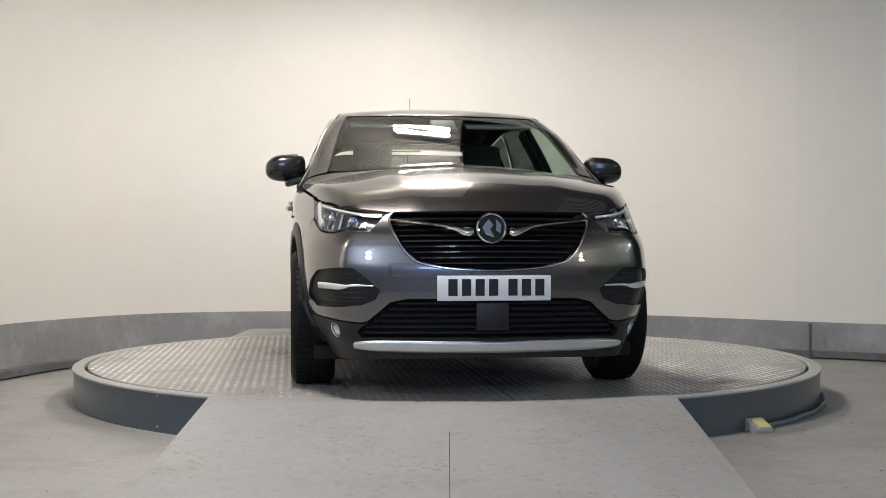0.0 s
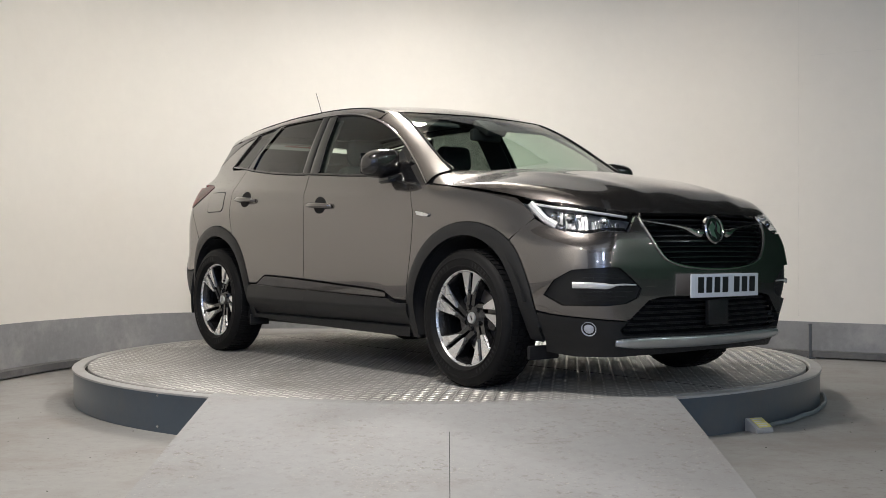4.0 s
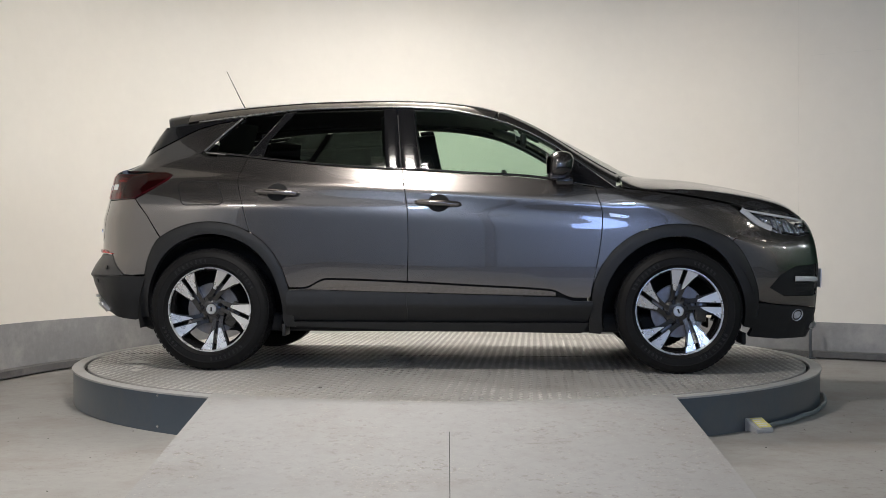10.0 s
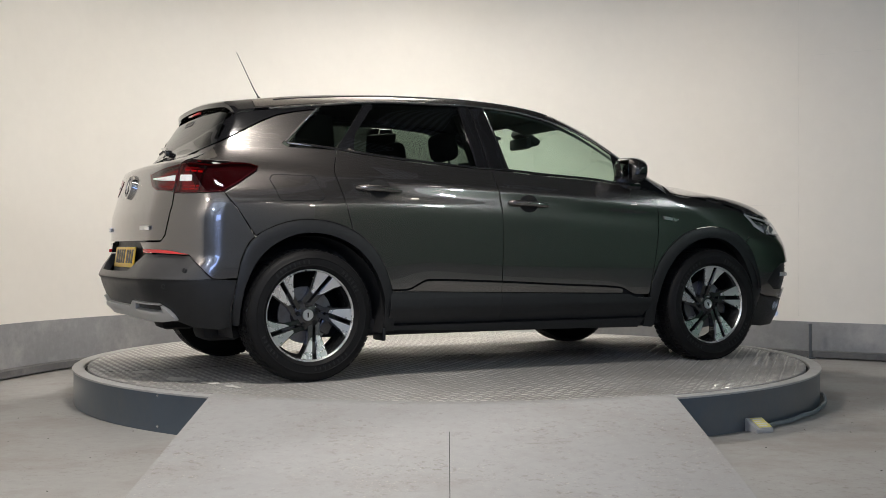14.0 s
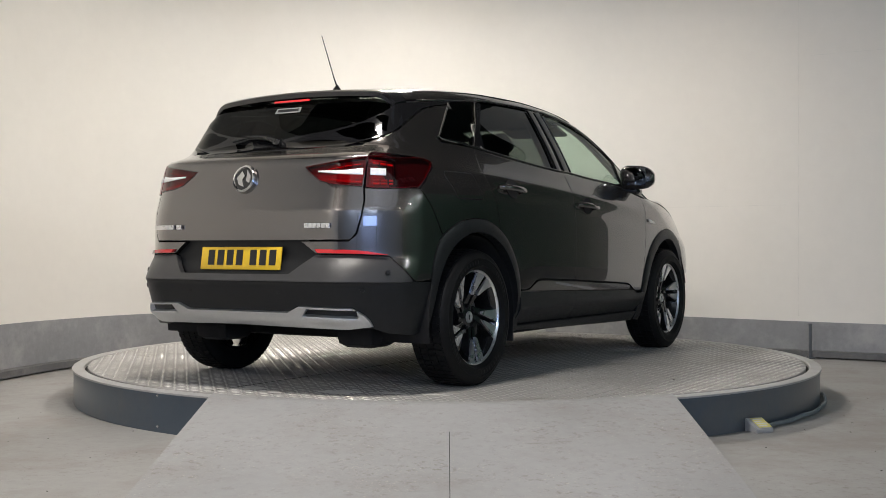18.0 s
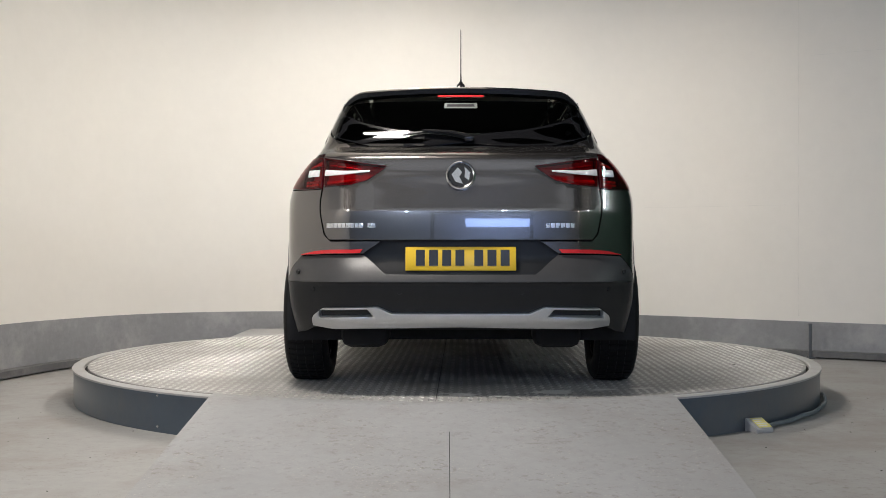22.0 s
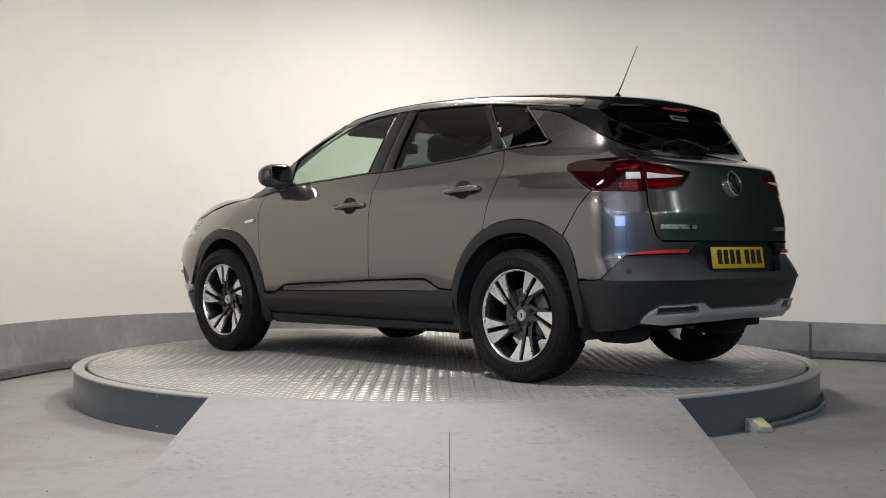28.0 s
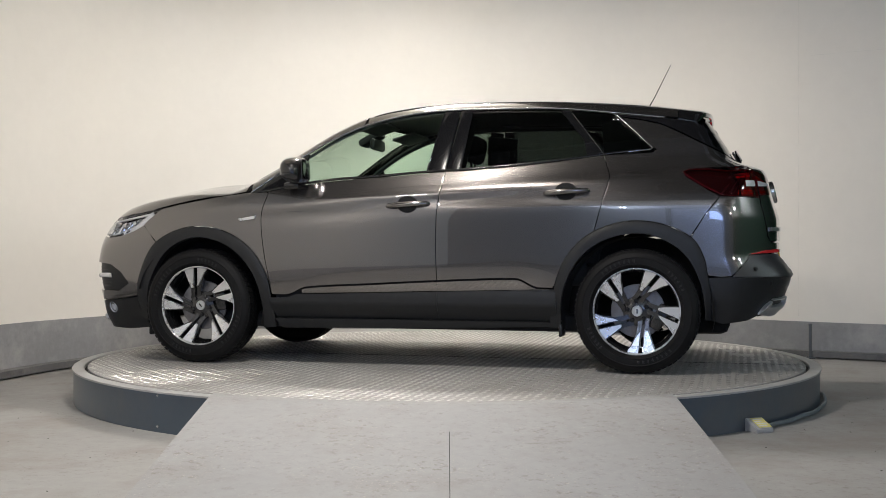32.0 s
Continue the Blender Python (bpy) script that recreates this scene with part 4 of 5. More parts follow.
def build_greenhouse():
    def top_run(a, b, drop):
        return [(x, z - drop) for x, z in RAIL if min(a, b) < x < max(a, b)]
    up = .014
    f_glass = [(-.112, 1.162)] + [(x, z + .012) for x, z in BELT if -.10 < x < .62] + [(.63, 1.105), (.655, 1.262)] + top_run(.64, -.17, up)[::-1] + [(-.178, float(rail_z(-.178)) - up)]
    panel("front_side_window", CAR, SIDE_GLASS, on_side, f_glass, step=.02, gap=-.012, off=-.010, thick=.0006, both=True, lip=0, label="clear green-tinted glass")
    r_glass = [(-1.05, 1.24)] + [(x, z + .012) for x, z in BELT if -1.03 < x < -.32] + [(-.318, 1.172), (-.352, float(rail_z(-.352)) - up)] + top_run(-.36, -.86, up)[::-1] + [(-.875, float(rail_z(-.875)) - up), (-1.02, 1.33)]
    panel("rear_side_window", CAR, PRIVACY, on_side, r_glass, step=.02, gap=-.012, off=-.010, thick=.0006, both=True, lip=0, label="dark privacy glass")
    q_glass = [(-1.385, 1.278), (-1.16, 1.252), (-.942, float(rail_z(-.942)) - up), (-1.06, float(rail_z(-1.06)) - up), (-1.175, float(rail_z(-1.175)) - up)]
    panel("quarter_window", CAR, PRIVACY, on_side, q_glass, gap=-.012, off=-.010, thick=.0006, both=True, lip=0, label="dark privacy glass")
    for nm, xb, xt in (("door_pillar_trim", -.171, -.225), ("pillar_trim", -.278, -.316)):
        run = [(xb + (xt - xb) * k / 10, 1.160 + (float(rail_z(xt)) - up - 1.160) * k / 10) for k in range(11)]
        strip(nm, CAR, GLOSS_BLACK, run, np.linspace(.112 if xb > -.2 else .082, .090 if xb > -.2 else .074, 11), .0035, on_side, True, off=-.001, label="gloss black pillar trim")
    panel("window_divider", CAR, GLOSS_BLACK, on_side, lip=0, step=.014, thick=.005, outline= [(-1.15, 1.246), (-1.045, 1.235), (-1.022, 1.33), (-.872, float(rail_z(-.872)) - up), (-.932, float(rail_z(-.932)) - up)], both=True, label="gloss black divider")
    panel("mirror_sail", CAR, GLOSS_BLACK, on_side, lip=0, outline= [(.63, 1.10), (.79, 1.072), (.93, 1.042), (.995, 1.036), (.80, 1.186), (.655, 1.288)], both=True, label="black mirror base")
    # bright mouldings
    strip("roofline_moulding", CAR, BRIGHT_TRIM, [p for p in RAIL if p[0] > -1.5], .012, .005, on_side, True, label="bright chrome strip")
    strip("waist_moulding", CAR, GLOSS_BLACK, [(x, z + .004) for x, z in BELT if -1.40 < x < .95], .014, .006, on_side, True)
    strip("quarter_moulding", CAR, BRIGHT_TRIM, [(-1.205, 1.478), (-1.30, 1.39), (-1.415, 1.278), (-1.40, 1.268), (-1.28, 1.256)], .012, .006, on_side, True, label="bright chrome strip")
    strip("divider_moulding", CAR, BRIGHT_TRIM, [(-1.143, 1.243), (-1.04, 1.375), (-.928, 1.518)], .006, .005, on_side, True)
    strip("glass_channel", CAR, GLOSS_BLACK, [(-.114, 1.162), (-.148, 1.34), (-.178, 1.512)], .010, .006, on_side, True)
    # windscreen, roof and hood
    rail = plan_of([p for p in RAIL if -1.50 <= p[0] <= .99])
    ws_edge = spl([(1.00, .700), (.80, .664), (.56, .615), (.335, .565)], 5)
    ws_top = spl([(.335, .565), (.385, .40), (.42, .2), (.43, 0)], 4)
    ws_base = spl([(1.165, 0), (1.145, .25), (1.085, .5), (1.00, .700)], 5)
    true_normals(panel("windscreen", CAR, WINDSCREEN, on_top, whole(ws_top[::-1] + ws_edge[::-1][1:] + ws_base[::-1][1:]),
          off=-.004, thick=.004, lip=0, label="clear green-tinted laminated glass")[0], .012)
    r_front = spl([(.415, 0), (.405, .2), (.37, .40), (.325, .555)], 4)
    left = [p for p in rail if p[0] < .30]
    panel("roof", CAR, PAINT, on_top, whole(r_front + [(.302, left[-1][1] - .004)] + [(x, y - .004) for x, y in left[::-1]] + [(-1.551, .602), (-1.551, .50), (-1.551, .25), (-1.551, 0)]), step=.045)
    strip("roof_ditch", CAR, LINER, [(x, y - .055) for x, y in left if x > -1.45], .012, .002, on_top, True)
    pill = [(x, y - .004) for x, y in rail if x >= .30]
    panel("windscreen_pillar", CAR, PAINT, on_top, pill + [(1.01, .74), (1.008, .715)] + [(x, y + .012) for x, y in ws_edge] + [(.315, .575)], both=True, step=.028)
    strip("windscreen_seal", CAR, LINER, [(x, y + .006) for x, y in ws_edge], .013, .003, on_top, True)
    turn = lambda q: [(math.degrees(math.atan2(p[2] - .55, p[0] - 1.3)), p[1]) for p in q]
    back = turn(on_top(spl([(1.18, 0), (1.16, .25), (1.10, .5), (1.035, .70)], 5)))
    edge = [(u, y - .004) for u, y in turn(on_side(HOOD_EDGE))[1:]]
    nose = turn(on_front([(52, .940), (47, .926), (38.5, .903), (32, .886), (25.5, .872), (18, .872), (12.6, .874), (6, .875), (0, .876)]))
    panel("bonnet", CAR, PAINT, on_hood, [(u, y) for u, y in back] + edge + nose + [(u, -y) for u, y in (back + edge + nose)[::-1] if abs(y) > .004], step=.028, thick=.02, lip=.06, label="bonnet with two raised creases")
    cowl = spl([(1.160, 0), (1.140, .25), (1.080, .5), (1.00, .700)], 5) + spl([(1.182, 0), (1.162, .25), (1.102, .5), (1.03, .71)], 5)[::-1]
    panel("scuttle", CAR, PLASTIC, on_top, cowl, off=-.012, both=True, thick=.03, step=.03)


def whole(half):
    """A whole plan outline from its half, listed from the middle line out and back to the middle line."""
    return list(half) + [(x, -y) for x, y in half[::-1] if abs(y) > .001]


def hub_arc(cx, r, a0, a1, fn, n=10):
    return [fn(*p) for p in arc(cx, HUB, r, a0, a1, n)]


HEADLAMP = [(57.4, .951), (48, .926), (38.5, .900), (25.5, .866), (28.5, .785), (33.7, .789), (37.8, .777), (42.8, .788), (47, .815), (51, .862), (54.5, .912)]
GRILLE = [(0, .869), (12.6, .869), (23.8, .868), (24.2, .838), (21.9, .755), (19.8, .692), (17.0, .647), (10.6, .620), (0, .609)]
POCKET = [(41.5, .602), (34, .615), (31.2, .613), (28.1, .563), (25.5, .515), (26.4, .473), (29.4, .447), (34.5, .437), (43.5, .436), (48.0, .484), (45.5, .555)]
LOW_GRILLE = [(0, .470), (19.5, .469), (23.3, .453), (28.2, .368), (30.4, .322), (29.5, .298), (0, .296)]


def build_nose():
    seam = [front_of(1.754, .849), front_of(1.69, .80), front_of(1.637, .745)]
    side = [front_of(*p) for p in sweep(FAX, F_OUT, 53, 8, 9)]
    half = [(0, .868), (12.6, .868), (25.4, .864), (28.3, .782), (33.7, .786), (37.8, .773), (42.8, .784), (47, .811)] + seam + side + [(46, .392), (43, .386), (35.8, .374), (29.5, .364), (28.2, .370), (23.3, .457), (19.5, .473), (0, .474)]
    panel("front_bumper", CAR, PAINT, on_front, mirrored(half), holes=[mirrored(GRILLE), POCKET, [(-u, v) for u, v in POCKET]], step=.021, thick=.03, lip=.04)
    low = [(0, .294), (29.5, .295), (30.6, .322), (28.2, .366), (29.5, .361), (35.8, .371), (43, .383), (46, .389)] + [front_of(*p) for p in sweep(FAX, F_OUT, 7, -14, 5)] + [(48, .20), (40, .185), (32, .19), (0, .20)]
    panel("lower_bumper", CAR, PLASTIC, on_front, mirrored(low), step=.03, thick=.03, label="matt black plastic lower bumper")
    panel("lower_grille_back", CAR, LINER, on_front, mirrored(LOW_GRILLE), off=-.06, gap=-.01)
    for k in range(6):
        z = .318 + .0265 * k
        e = 29.5 - max(0, (z - .33)) * 62
        strip("lower_slat", CAR, PLASTIC, [(u, z) for u in np.linspace(-e, e, 31)], .010, .012, on_front, off=-.025)
    part("sensor_block", box_bm(.03, .152, .128, at=(2.212, 0, .392), bevel=.008), PLASTIC, CAR, "square black radar cover")
    bar = spl([(-31.5, .262), (-24, .258), (-12, .254), (0, .252), (12, .254), (24, .258), (31.5, .262)], 6)
    strip("skid_bar", CAR, SATIN, bar, .060 - .030 * np.abs(np.linspace(-1, 1, len(bar))) ** 6, .010, on_front, off=.006, label="satin silver skid bar")
    panel("upper_grille_back", CAR, LINER, on_front, mirrored(GRILLE), off=-.05, gap=-.012)
    for k in range(9):
        z = .632 + .0262 * k
        e = float(curve([(.60, 6), (.625, 12), (.65, 16.4), (.70, 19.6), (.76, 22.0), (.84, 24.6), (.88, 24.8)])(z)) - .3
        strip("grille_slat", CAR, GLOSS_BLACK, [(u, z - .0 + .006 * math.cos(radians(u * 3.6))) for u in np.linspace(-e, e, 27)], .0135, .014, on_front, off=-.022)
    surround = [(24.1, .866), (24.5, .838), (22.2, .752), (20.0, .688), (17.2, .642), (10.5, .614), (0, .603)]
    line = spl([(-u, v) for u, v in surround[:-1]] + surround[::-1], 5)
    strip("grille_surround", CAR, CHROME, line, .012, .012, on_front, off=-.002, label="chrome grille edge")
    for s in (-1, 1):
        wing = spl([(s * 4.4, .783), (s * 6.5, .782), (s * 9, .796), (s * 14, .812), (s * 24.2, .832)], 6)
        strip("grille_wing", CAR, CHROME, wing, np.interp(np.linspace(0, 1, len(wing)), [0, .12, .35, .6, 1], [.030, .050, .034, .016, .010]), .016, on_front, off=-.004, label="chrome wing bar")
        out = [(s * u, v) for u, v in POCKET]
        panel("lamp_pocket", CAR, PLASTIC, on_front, out, off=-.018, gap=-.004, label="black textured pocket")
        for k in range(7):
            z = .455 + .022 * k
            w = np.interp(z, [.44, .5, .55, .6], [39, 41, 40, 38])
            i = np.interp(z, [.44, .51, .56, .61], [31, 26.5, 29, 33])
            strip("pocket_rib", CAR, PLASTIC, [(s * u, z) for u in np.linspace(i, w, 8)], .006, .002, on_front, off=-.018)
        blade = spl([(s * 41.4, .532), (s * 38, .532), (s * 33.5, .528), (s * 31, .535), (s * 26.8, .533)], 4)
        strip("running_lamp", CAR, LAMP_WHITE, blade, np.interp(np.linspace(0, 1, len(blade)), [0, .45, .62, 1], [.030, .028, .012, .008]), .005, on_front, off=-.006, label="white running light blade with chrome edge")
        fog = on_front([(s * 37.4, .326)])[0]
        nrm = Vector(normals(fog[None])[0])
        m = Matrix.Translation(Vector(fog) + nrm * .002) @ nrm.to_track_quat("Z", "Y").to_matrix().to_4x4()
        fl = mesh_part("fog_lamp", *lathe([(0, .002), (.018, .001), (.026, -.003), (.029, -.008), (.033, .002), (.036, .003), (.038, -.008)], 24), FOG, CAR, "round clear fog lamp")
        fl.matrix_local = m
    panel("tow_cover", CAR, PAINT, on_front, [(-24.2, .583), (-21.2, .583), (-21.2, .524), (-24.2, .524)], off=.001, thick=.003, gap=0)
    # number plate with plain bars
    pl = part("number_plate", box_bm(.008, .522, .114, bevel=.003), PLATE_WHITE, CAR, "white front registration plate")
    pl.matrix_local = pose(2.262, 0, .524, 0, 1.5, 0)
    plate_bars(pl, .005)
    badge(on_front([(0, .797)])[0] + np.array([.008, 0, 0]), .072, CAR, Vector((1, 0, .14)))


def plate_bars(pl, x):
    """The characters stand as plain upright bars."""
    for y in (-.19, -.128, -.066, -.004, .085, .147, .209):
        part("character_bar", box_bm(.002, .042, .076, at=(x, y, .004)), INK, pl)


def badge(at, r, parent, way):
    m = Matrix.Translation(Vector(at)) @ way.normalized().to_track_quat("Z", "Y").to_matrix().to_4x4()
    b = mesh_part("badge", *lathe([(0, .002), (r * .7, .003), (r * .8, .003), (r * .84, .010), (r * .92, .012), (r, .006), (r, -.012)], 40), CHROME, parent, "round chrome badge")
    mesh_part("badge_field", *lathe([(0, .0042), (r * .4, .0042), (r * .79, .0042), (r * .80, .003)], 32), GLOSS_BLACK, b, "dark field inside the badge ring")
    b.matrix_local = m
    bm = bmesh.new()
    for q in ([(-.62, .05), (-.2, .55), (.1, .2), (-.1, -.1), (.15, -.62), (-.35, -.45)], [(.25, .6), (.62, .2), (.55, -.35), (.25, -.15), (.3, .2)]):
        top = [bm.verts.new((u * r, v * r, .009)) for u, v in q]
        low = [bm.verts.new((u * r * 1.08, v * r * 1.08, .002)) for u, v in q]
        bm.faces.new(top)
        for i in range(len(q)):
            j = (i + 1) % len(q)
            bm.faces.new((top[i], low[i], low[j], top[j]))
    bmesh.ops.recalc_face_normals(bm, faces=bm.faces)
    part("badge_relief", bm, CHROME, b)


def build_headlamps():
    for s in (-1, 1):
        out = [(s * u, v) for u, v in HEADLAMP]
        panel("headlamp_bowl", CAR, LAMP_BOWL, on_front, out, off=-.060, gap=-.004, thick=.01)
        lens = panel("headlamp", CAR, LENS_CLEAR, on_front, out, off=.0, thick=.003, lip=0, label="clear headlamp lens")[0]
        lens.visible_shadow = False
        # ribbed bright reflectors in two chambers
        for u0, u1, z0, z1 in ((29.5, 37.0, .798, .850), (37.8, 47.0, .797, .870)):
            n = 9
            for k in range(n):
                a0, a1 = u0 + (u1 - u0) * k / n, u0 + (u1 - u0) * (k + .92) / n
                up0, up1 = z1 + (a0 - 33) * .0022, z1 + (a1 - 33) * .0022
                lo0 = z0 + max(0, a0 - 42) * .006
                panel("reflector_facet", lens, LAMP_CHROME, on_front, [(s * a0, lo0), (s * a1, lo0), (s * a1, up1), (s * a0, up0)], off=-.034 - .010 * ((k * 7) % 3), thick=.004, gap=0, step=.02, lip=1.6)
        brow = spl([(s * 27.5, .860), (s * 33, .874), (s * 40, .892), (s * 47, .911), (s * 52.5, .928)], 5)
        strip("lamp_brow", lens, LAMP_WHITE, brow, .014, .005, on_front, off=-.014, label="white light guide along the lamp's upper edge")
        guide = spl([(s * 52.6, .930), (s * 50.6, .892), (s * 48.2, .850), (s * 45.2, .818)], 5)
        strip("lamp_guide", lens, LAMP_WHITE, guide, .036, .006, on_front, off=-.014, label="white light guide at the lamp's outer end")
        strip("lamp_guide", lens, CHROME, [(u - s * 1.9, v - .006) for u, v in guide], .008, .006, on_front, off=-.018)
        low = spl([(s * 29.0, .796), (s * 33.7, .799), (s * 37.8, .787), (s * 42.6, .798)], 4)
        strip("lamp_rim", lens, GLOSS_BLACK, low, .014, .006, on_front, off=-.010)
        for u, z, r in ((33.0, .832, .020), (40.5, .846, .024), (44.5, .858, .018)):
            p = on_front([(s * u, z)])[0]
            m = Matrix.Translation(Vector(p) - Vector((.026, s * .008, 0))) @ Vector((1, s * .25, 0)).to_track_quat("Z", "Y").to_matrix().to_4x4()
            bu = mesh_part("projector", *lathe([(0, .010), (r * .5, .007), (r * .85, -.004), (r, -.002), (r * 1.1, -.012)], 18), CHROME, lens)
            bu.matrix_local = m


R_GLASS = [(0, 1.452), (20, 1.452), (38, 1.448), (46, 1.43), (44.0, 1.31), (42.3, 1.226), (23.5, 1.210), (0, 1.208)]
GATE_EDGE = [(41.0, 1.212), (37.6, 1.148), (36.8, 1.08), (36.3, .997), (36.4, .93), (35.7, .86), (34.5, .775), (33.2, .744)]
LAMP_OUT = [(37.7, 1.143), (41, 1.146), (45.4, 1.139), (50, 1.150), (55.0, 1.151), (57.9, 1.135), (57.0, 1.112), (53.5, 1.050), (50, .998), (45, .993), (39.6, .991), (36.9, .995), (37.3, 1.07)]
LAMP_IN = [(37.2, 1.141), (28.9, 1.119), (20.5, 1.097), (21.5, 1.077), (24.9, 1.030), (28.3, 1.011), (35.9, 1.000), (36.6, 1.08)]


def build_tail():
    gate = [(0, 1.199), (22.4, 1.201)] + GATE_EDGE + [(24, .7425), (0, .742)]
    panel("tailgate", CAR, PAINT, on_rear, mirrored(gate), holes=[LAMP_IN, [(-u, v) for u, v in LAMP_IN]], step=.020, thick=.03, shape=gate_relief, lines=[[(u, z) for u in np.linspace(-34, 34, 60)] for z in (.862, .876, .886, .896, .912)])
    gl = panel("rear_window", CAR, REAR_GLASS, on_rear, mirrored(R_GLASS), off=-.003, thick=.0006, lip=0, step=.03, label="dark rear glass")[0]
    true_normals(gl)
    for s in (-1, 1):
        flip = lambda q: [(s * u, v) for u, v in q]
        tl = panel("tail_lamp", CAR, LAMP_TRAY, on_rear, flip(LAMP_OUT), off=-.030, thick=.010, step=.03, label="dark red tail lamp")[0]
        gt = panel("gate_lamp", CAR, LAMP_TRAY, on_rear, flip(LAMP_IN), off=-.030, thick=.010, step=.03, label="dark red tail lamp on the tailgate")[0]
        for lamp, out in ((tl, LAMP_OUT), (gt, LAMP_IN)):
            lens = panel("lens", lamp, LENS_RED, on_rear, flip(out), off=.003, thick=.002, step=.024, lip=.1, gap=.001, label="smoked red lens")[0]
            lens.visible_shadow = False
            ring = resample(np.array(flip(out), float) * np.array([WRAP, 1]), .012) / np.array([WRAP, 1])
            strip("lens_rim", lamp, DARK_RED, np.vstack([ring, ring[:1]]), .007, .010, on_rear, off=-.008)
        # chambers: a white bar that tapers inwards, red blocks below it, a stepped red grid in the outer lamp
        strip("lamp_light_bar", gt, TAIL_CLEAR, flip(spl([(36.2, 1.068), (31, 1.066), (24.5, 1.072)], 5)), np.linspace(.032, .008, 11), .002, on_rear, off=.0045, label="clear white bar in the tail lamp")
        strip("lamp_light_bar", tl, TAIL_CLEAR, flip([(38.0, 1.068), (39.5, 1.067), (41, 1.066), (41.8, 1.066)]), .034, .002, on_rear, off=.0045, label="clear white block in the tail lamp")
        strip("lamp_red_bar", gt, RED_GLOW, flip(spl([(35.8, 1.026), (32, 1.028), (27, 1.038)], 4)), np.linspace(.020, .010, 9), .003, on_rear, off=-.016)
        for k in range(4):
            strip("lamp_red_bar", gt, RED_GLOW, flip([(35.6 - 2.3 * k, 1.108 - .006 * k), (34.6 - 2.3 * k, 1.106 - .006 * k), (33.6 - 2.3 * k, 1.104 - .006 * k)]), .009, .003, on_rear, off=-.016)
        for i in range(3):
            for j in range(3):
                u = 38.6 + 2.0 * i
                strip("lamp_red_block", tl, RED_GLOW, flip([(u, (1.014, 1.030, 1.112)[j]), (u + .8, (1.014, 1.030, 1.112)[j]), (u + 1.6, (1.014, 1.030, 1.112)[j])]), .011, .003, on_rear, off=-.014 - .003 * i)
        strip("lamp_divider", tl, GLOSS_BLACK, flip([(44.6, 1.135), (44.3, 1.10), (44.0, 1.05), (43.8, 1.0)]), .012, .020, on_rear, off=-.026)
        refl = [(42.0, .676), (36.8, .694), (32.5, .700), (24.4, .702), (25.2, .680), (34, .677), (41.8, .669)]
        panel("reflector_bar", CAR, RED_GLOW, on_rear, [(s * u, v) for u, v in refl], off=.014, thick=.02, step=.02, label="slim red reflector")
    corner = [rear_of(-1.789, .992), rear_of(-1.718, .902), rear_of(-1.64, .775)]
    top = [(33.0, .740), (34.7, .770), (35.9, .86), (36.6, .93), (36.6, .991), (39.6, .988), (45, .990), (49, .992)]
    side = [rear_of(*p) for p in sweep(RAX, R_OUT, 124.8, 152, 8)]
    half = [(20.2, .738), (32.8, .738)] + top[1:] + corner + side + [rear_of(-1.80, .545), (48.5, .550), (45.5, .61), (42.3, .668), (34, .676), (24.6, .678)]
    for s in (-1, 1):
        panel("rear_bumper", CAR, PAINT, on_rear, [(s * u, v) for u, v in half], step=.026, thick=.03)
    low = [(0, .574), (18.3, .576), (24.5, .674), (34, .673), (42.3, .665), (45.5, .607), (48.5, .547), rear_of(-1.80, .542)] + [rear_of(*p) for p in sweep(RAX, R_OUT, 153.5, 186, 8)] + [rear_of(-1.80, .285), (42, .30), (38.6, .322), (32.7, .322), (0, .332)]
    # upper facet of the same plastic, its lit look painted by the lighter grey
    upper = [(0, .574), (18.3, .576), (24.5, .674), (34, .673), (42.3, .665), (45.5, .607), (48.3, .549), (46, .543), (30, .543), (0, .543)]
    panel("bumper_facet", CAR, PLASTIC_LIT, on_rear, mirrored(upper), off=.0, step=.022, thick=.04, gap=.0005, shape=lambda p: np.interp(p[:, 2], [.543, .672], [.034, 0]) * ease(.86, .60, np.abs(p[:, 1])), label="satin grey plastic facet under the reflectors")
    low = [(0, .542), (30, .542), (46, .542), (48.3, .546)] + low[7:]
    panel("lower_rear_bumper", CAR, PLASTIC, on_rear, mirrored(low), off=.0, step=.026, thick=.04, gap=.0005, shape=rear_relief, lines=[[(u, z) for u in np.linspace(-46, 46, 61)] for z in (.52, .530)], label="matt black plastic lower bumper")
    recess = [(0, .738), (20.0, .738), (24.3, .68), (18.4, .578), (0, .574)]
    panel("plate_recess", CAR, PLASTIC, on_rear, mirrored(recess), off=-.035, gap=-.01, thick=.03)
    hole = [(34.6, .413), (23.0, .420), (21.9, .391), (35.0, .382)]
    silver = [(0, .404), (17.2, .404), (20.6, .434), (33.8, .425), (36.8, .39), (38.8, .332), (32.7, .318), (0, .330)]
    panel("skid_plate", CAR, SATIN, on_rear, mirrored(silver), holes=[hole, [(-u, v) for u, v in hole]], off=.022, thick=.03, step=.02, lip=1.2, shape=skid_relief, label="satin silver rear skid plate with two tailpipe cut-outs")
    pl = part("number_plate", box_bm(.008, .522, .114, bevel=.003), PLATE_YELLOW, CAR, "yellow rear registration plate")
    pl.matrix_local = pose(-2.122, 0, .655, 0, -8, 180)
    plate_bars(pl, .005)
    panel("glass_ledge", CAR, LINER, on_rear, mirrored([(0, 1.235), (42, 1.245), (44, 1.215), (38, 1.175), (0, 1.175)]), off=-.014, gap=0, thick=.01, lip=0)
    # spoiler over the rear glass
    build_spoiler()
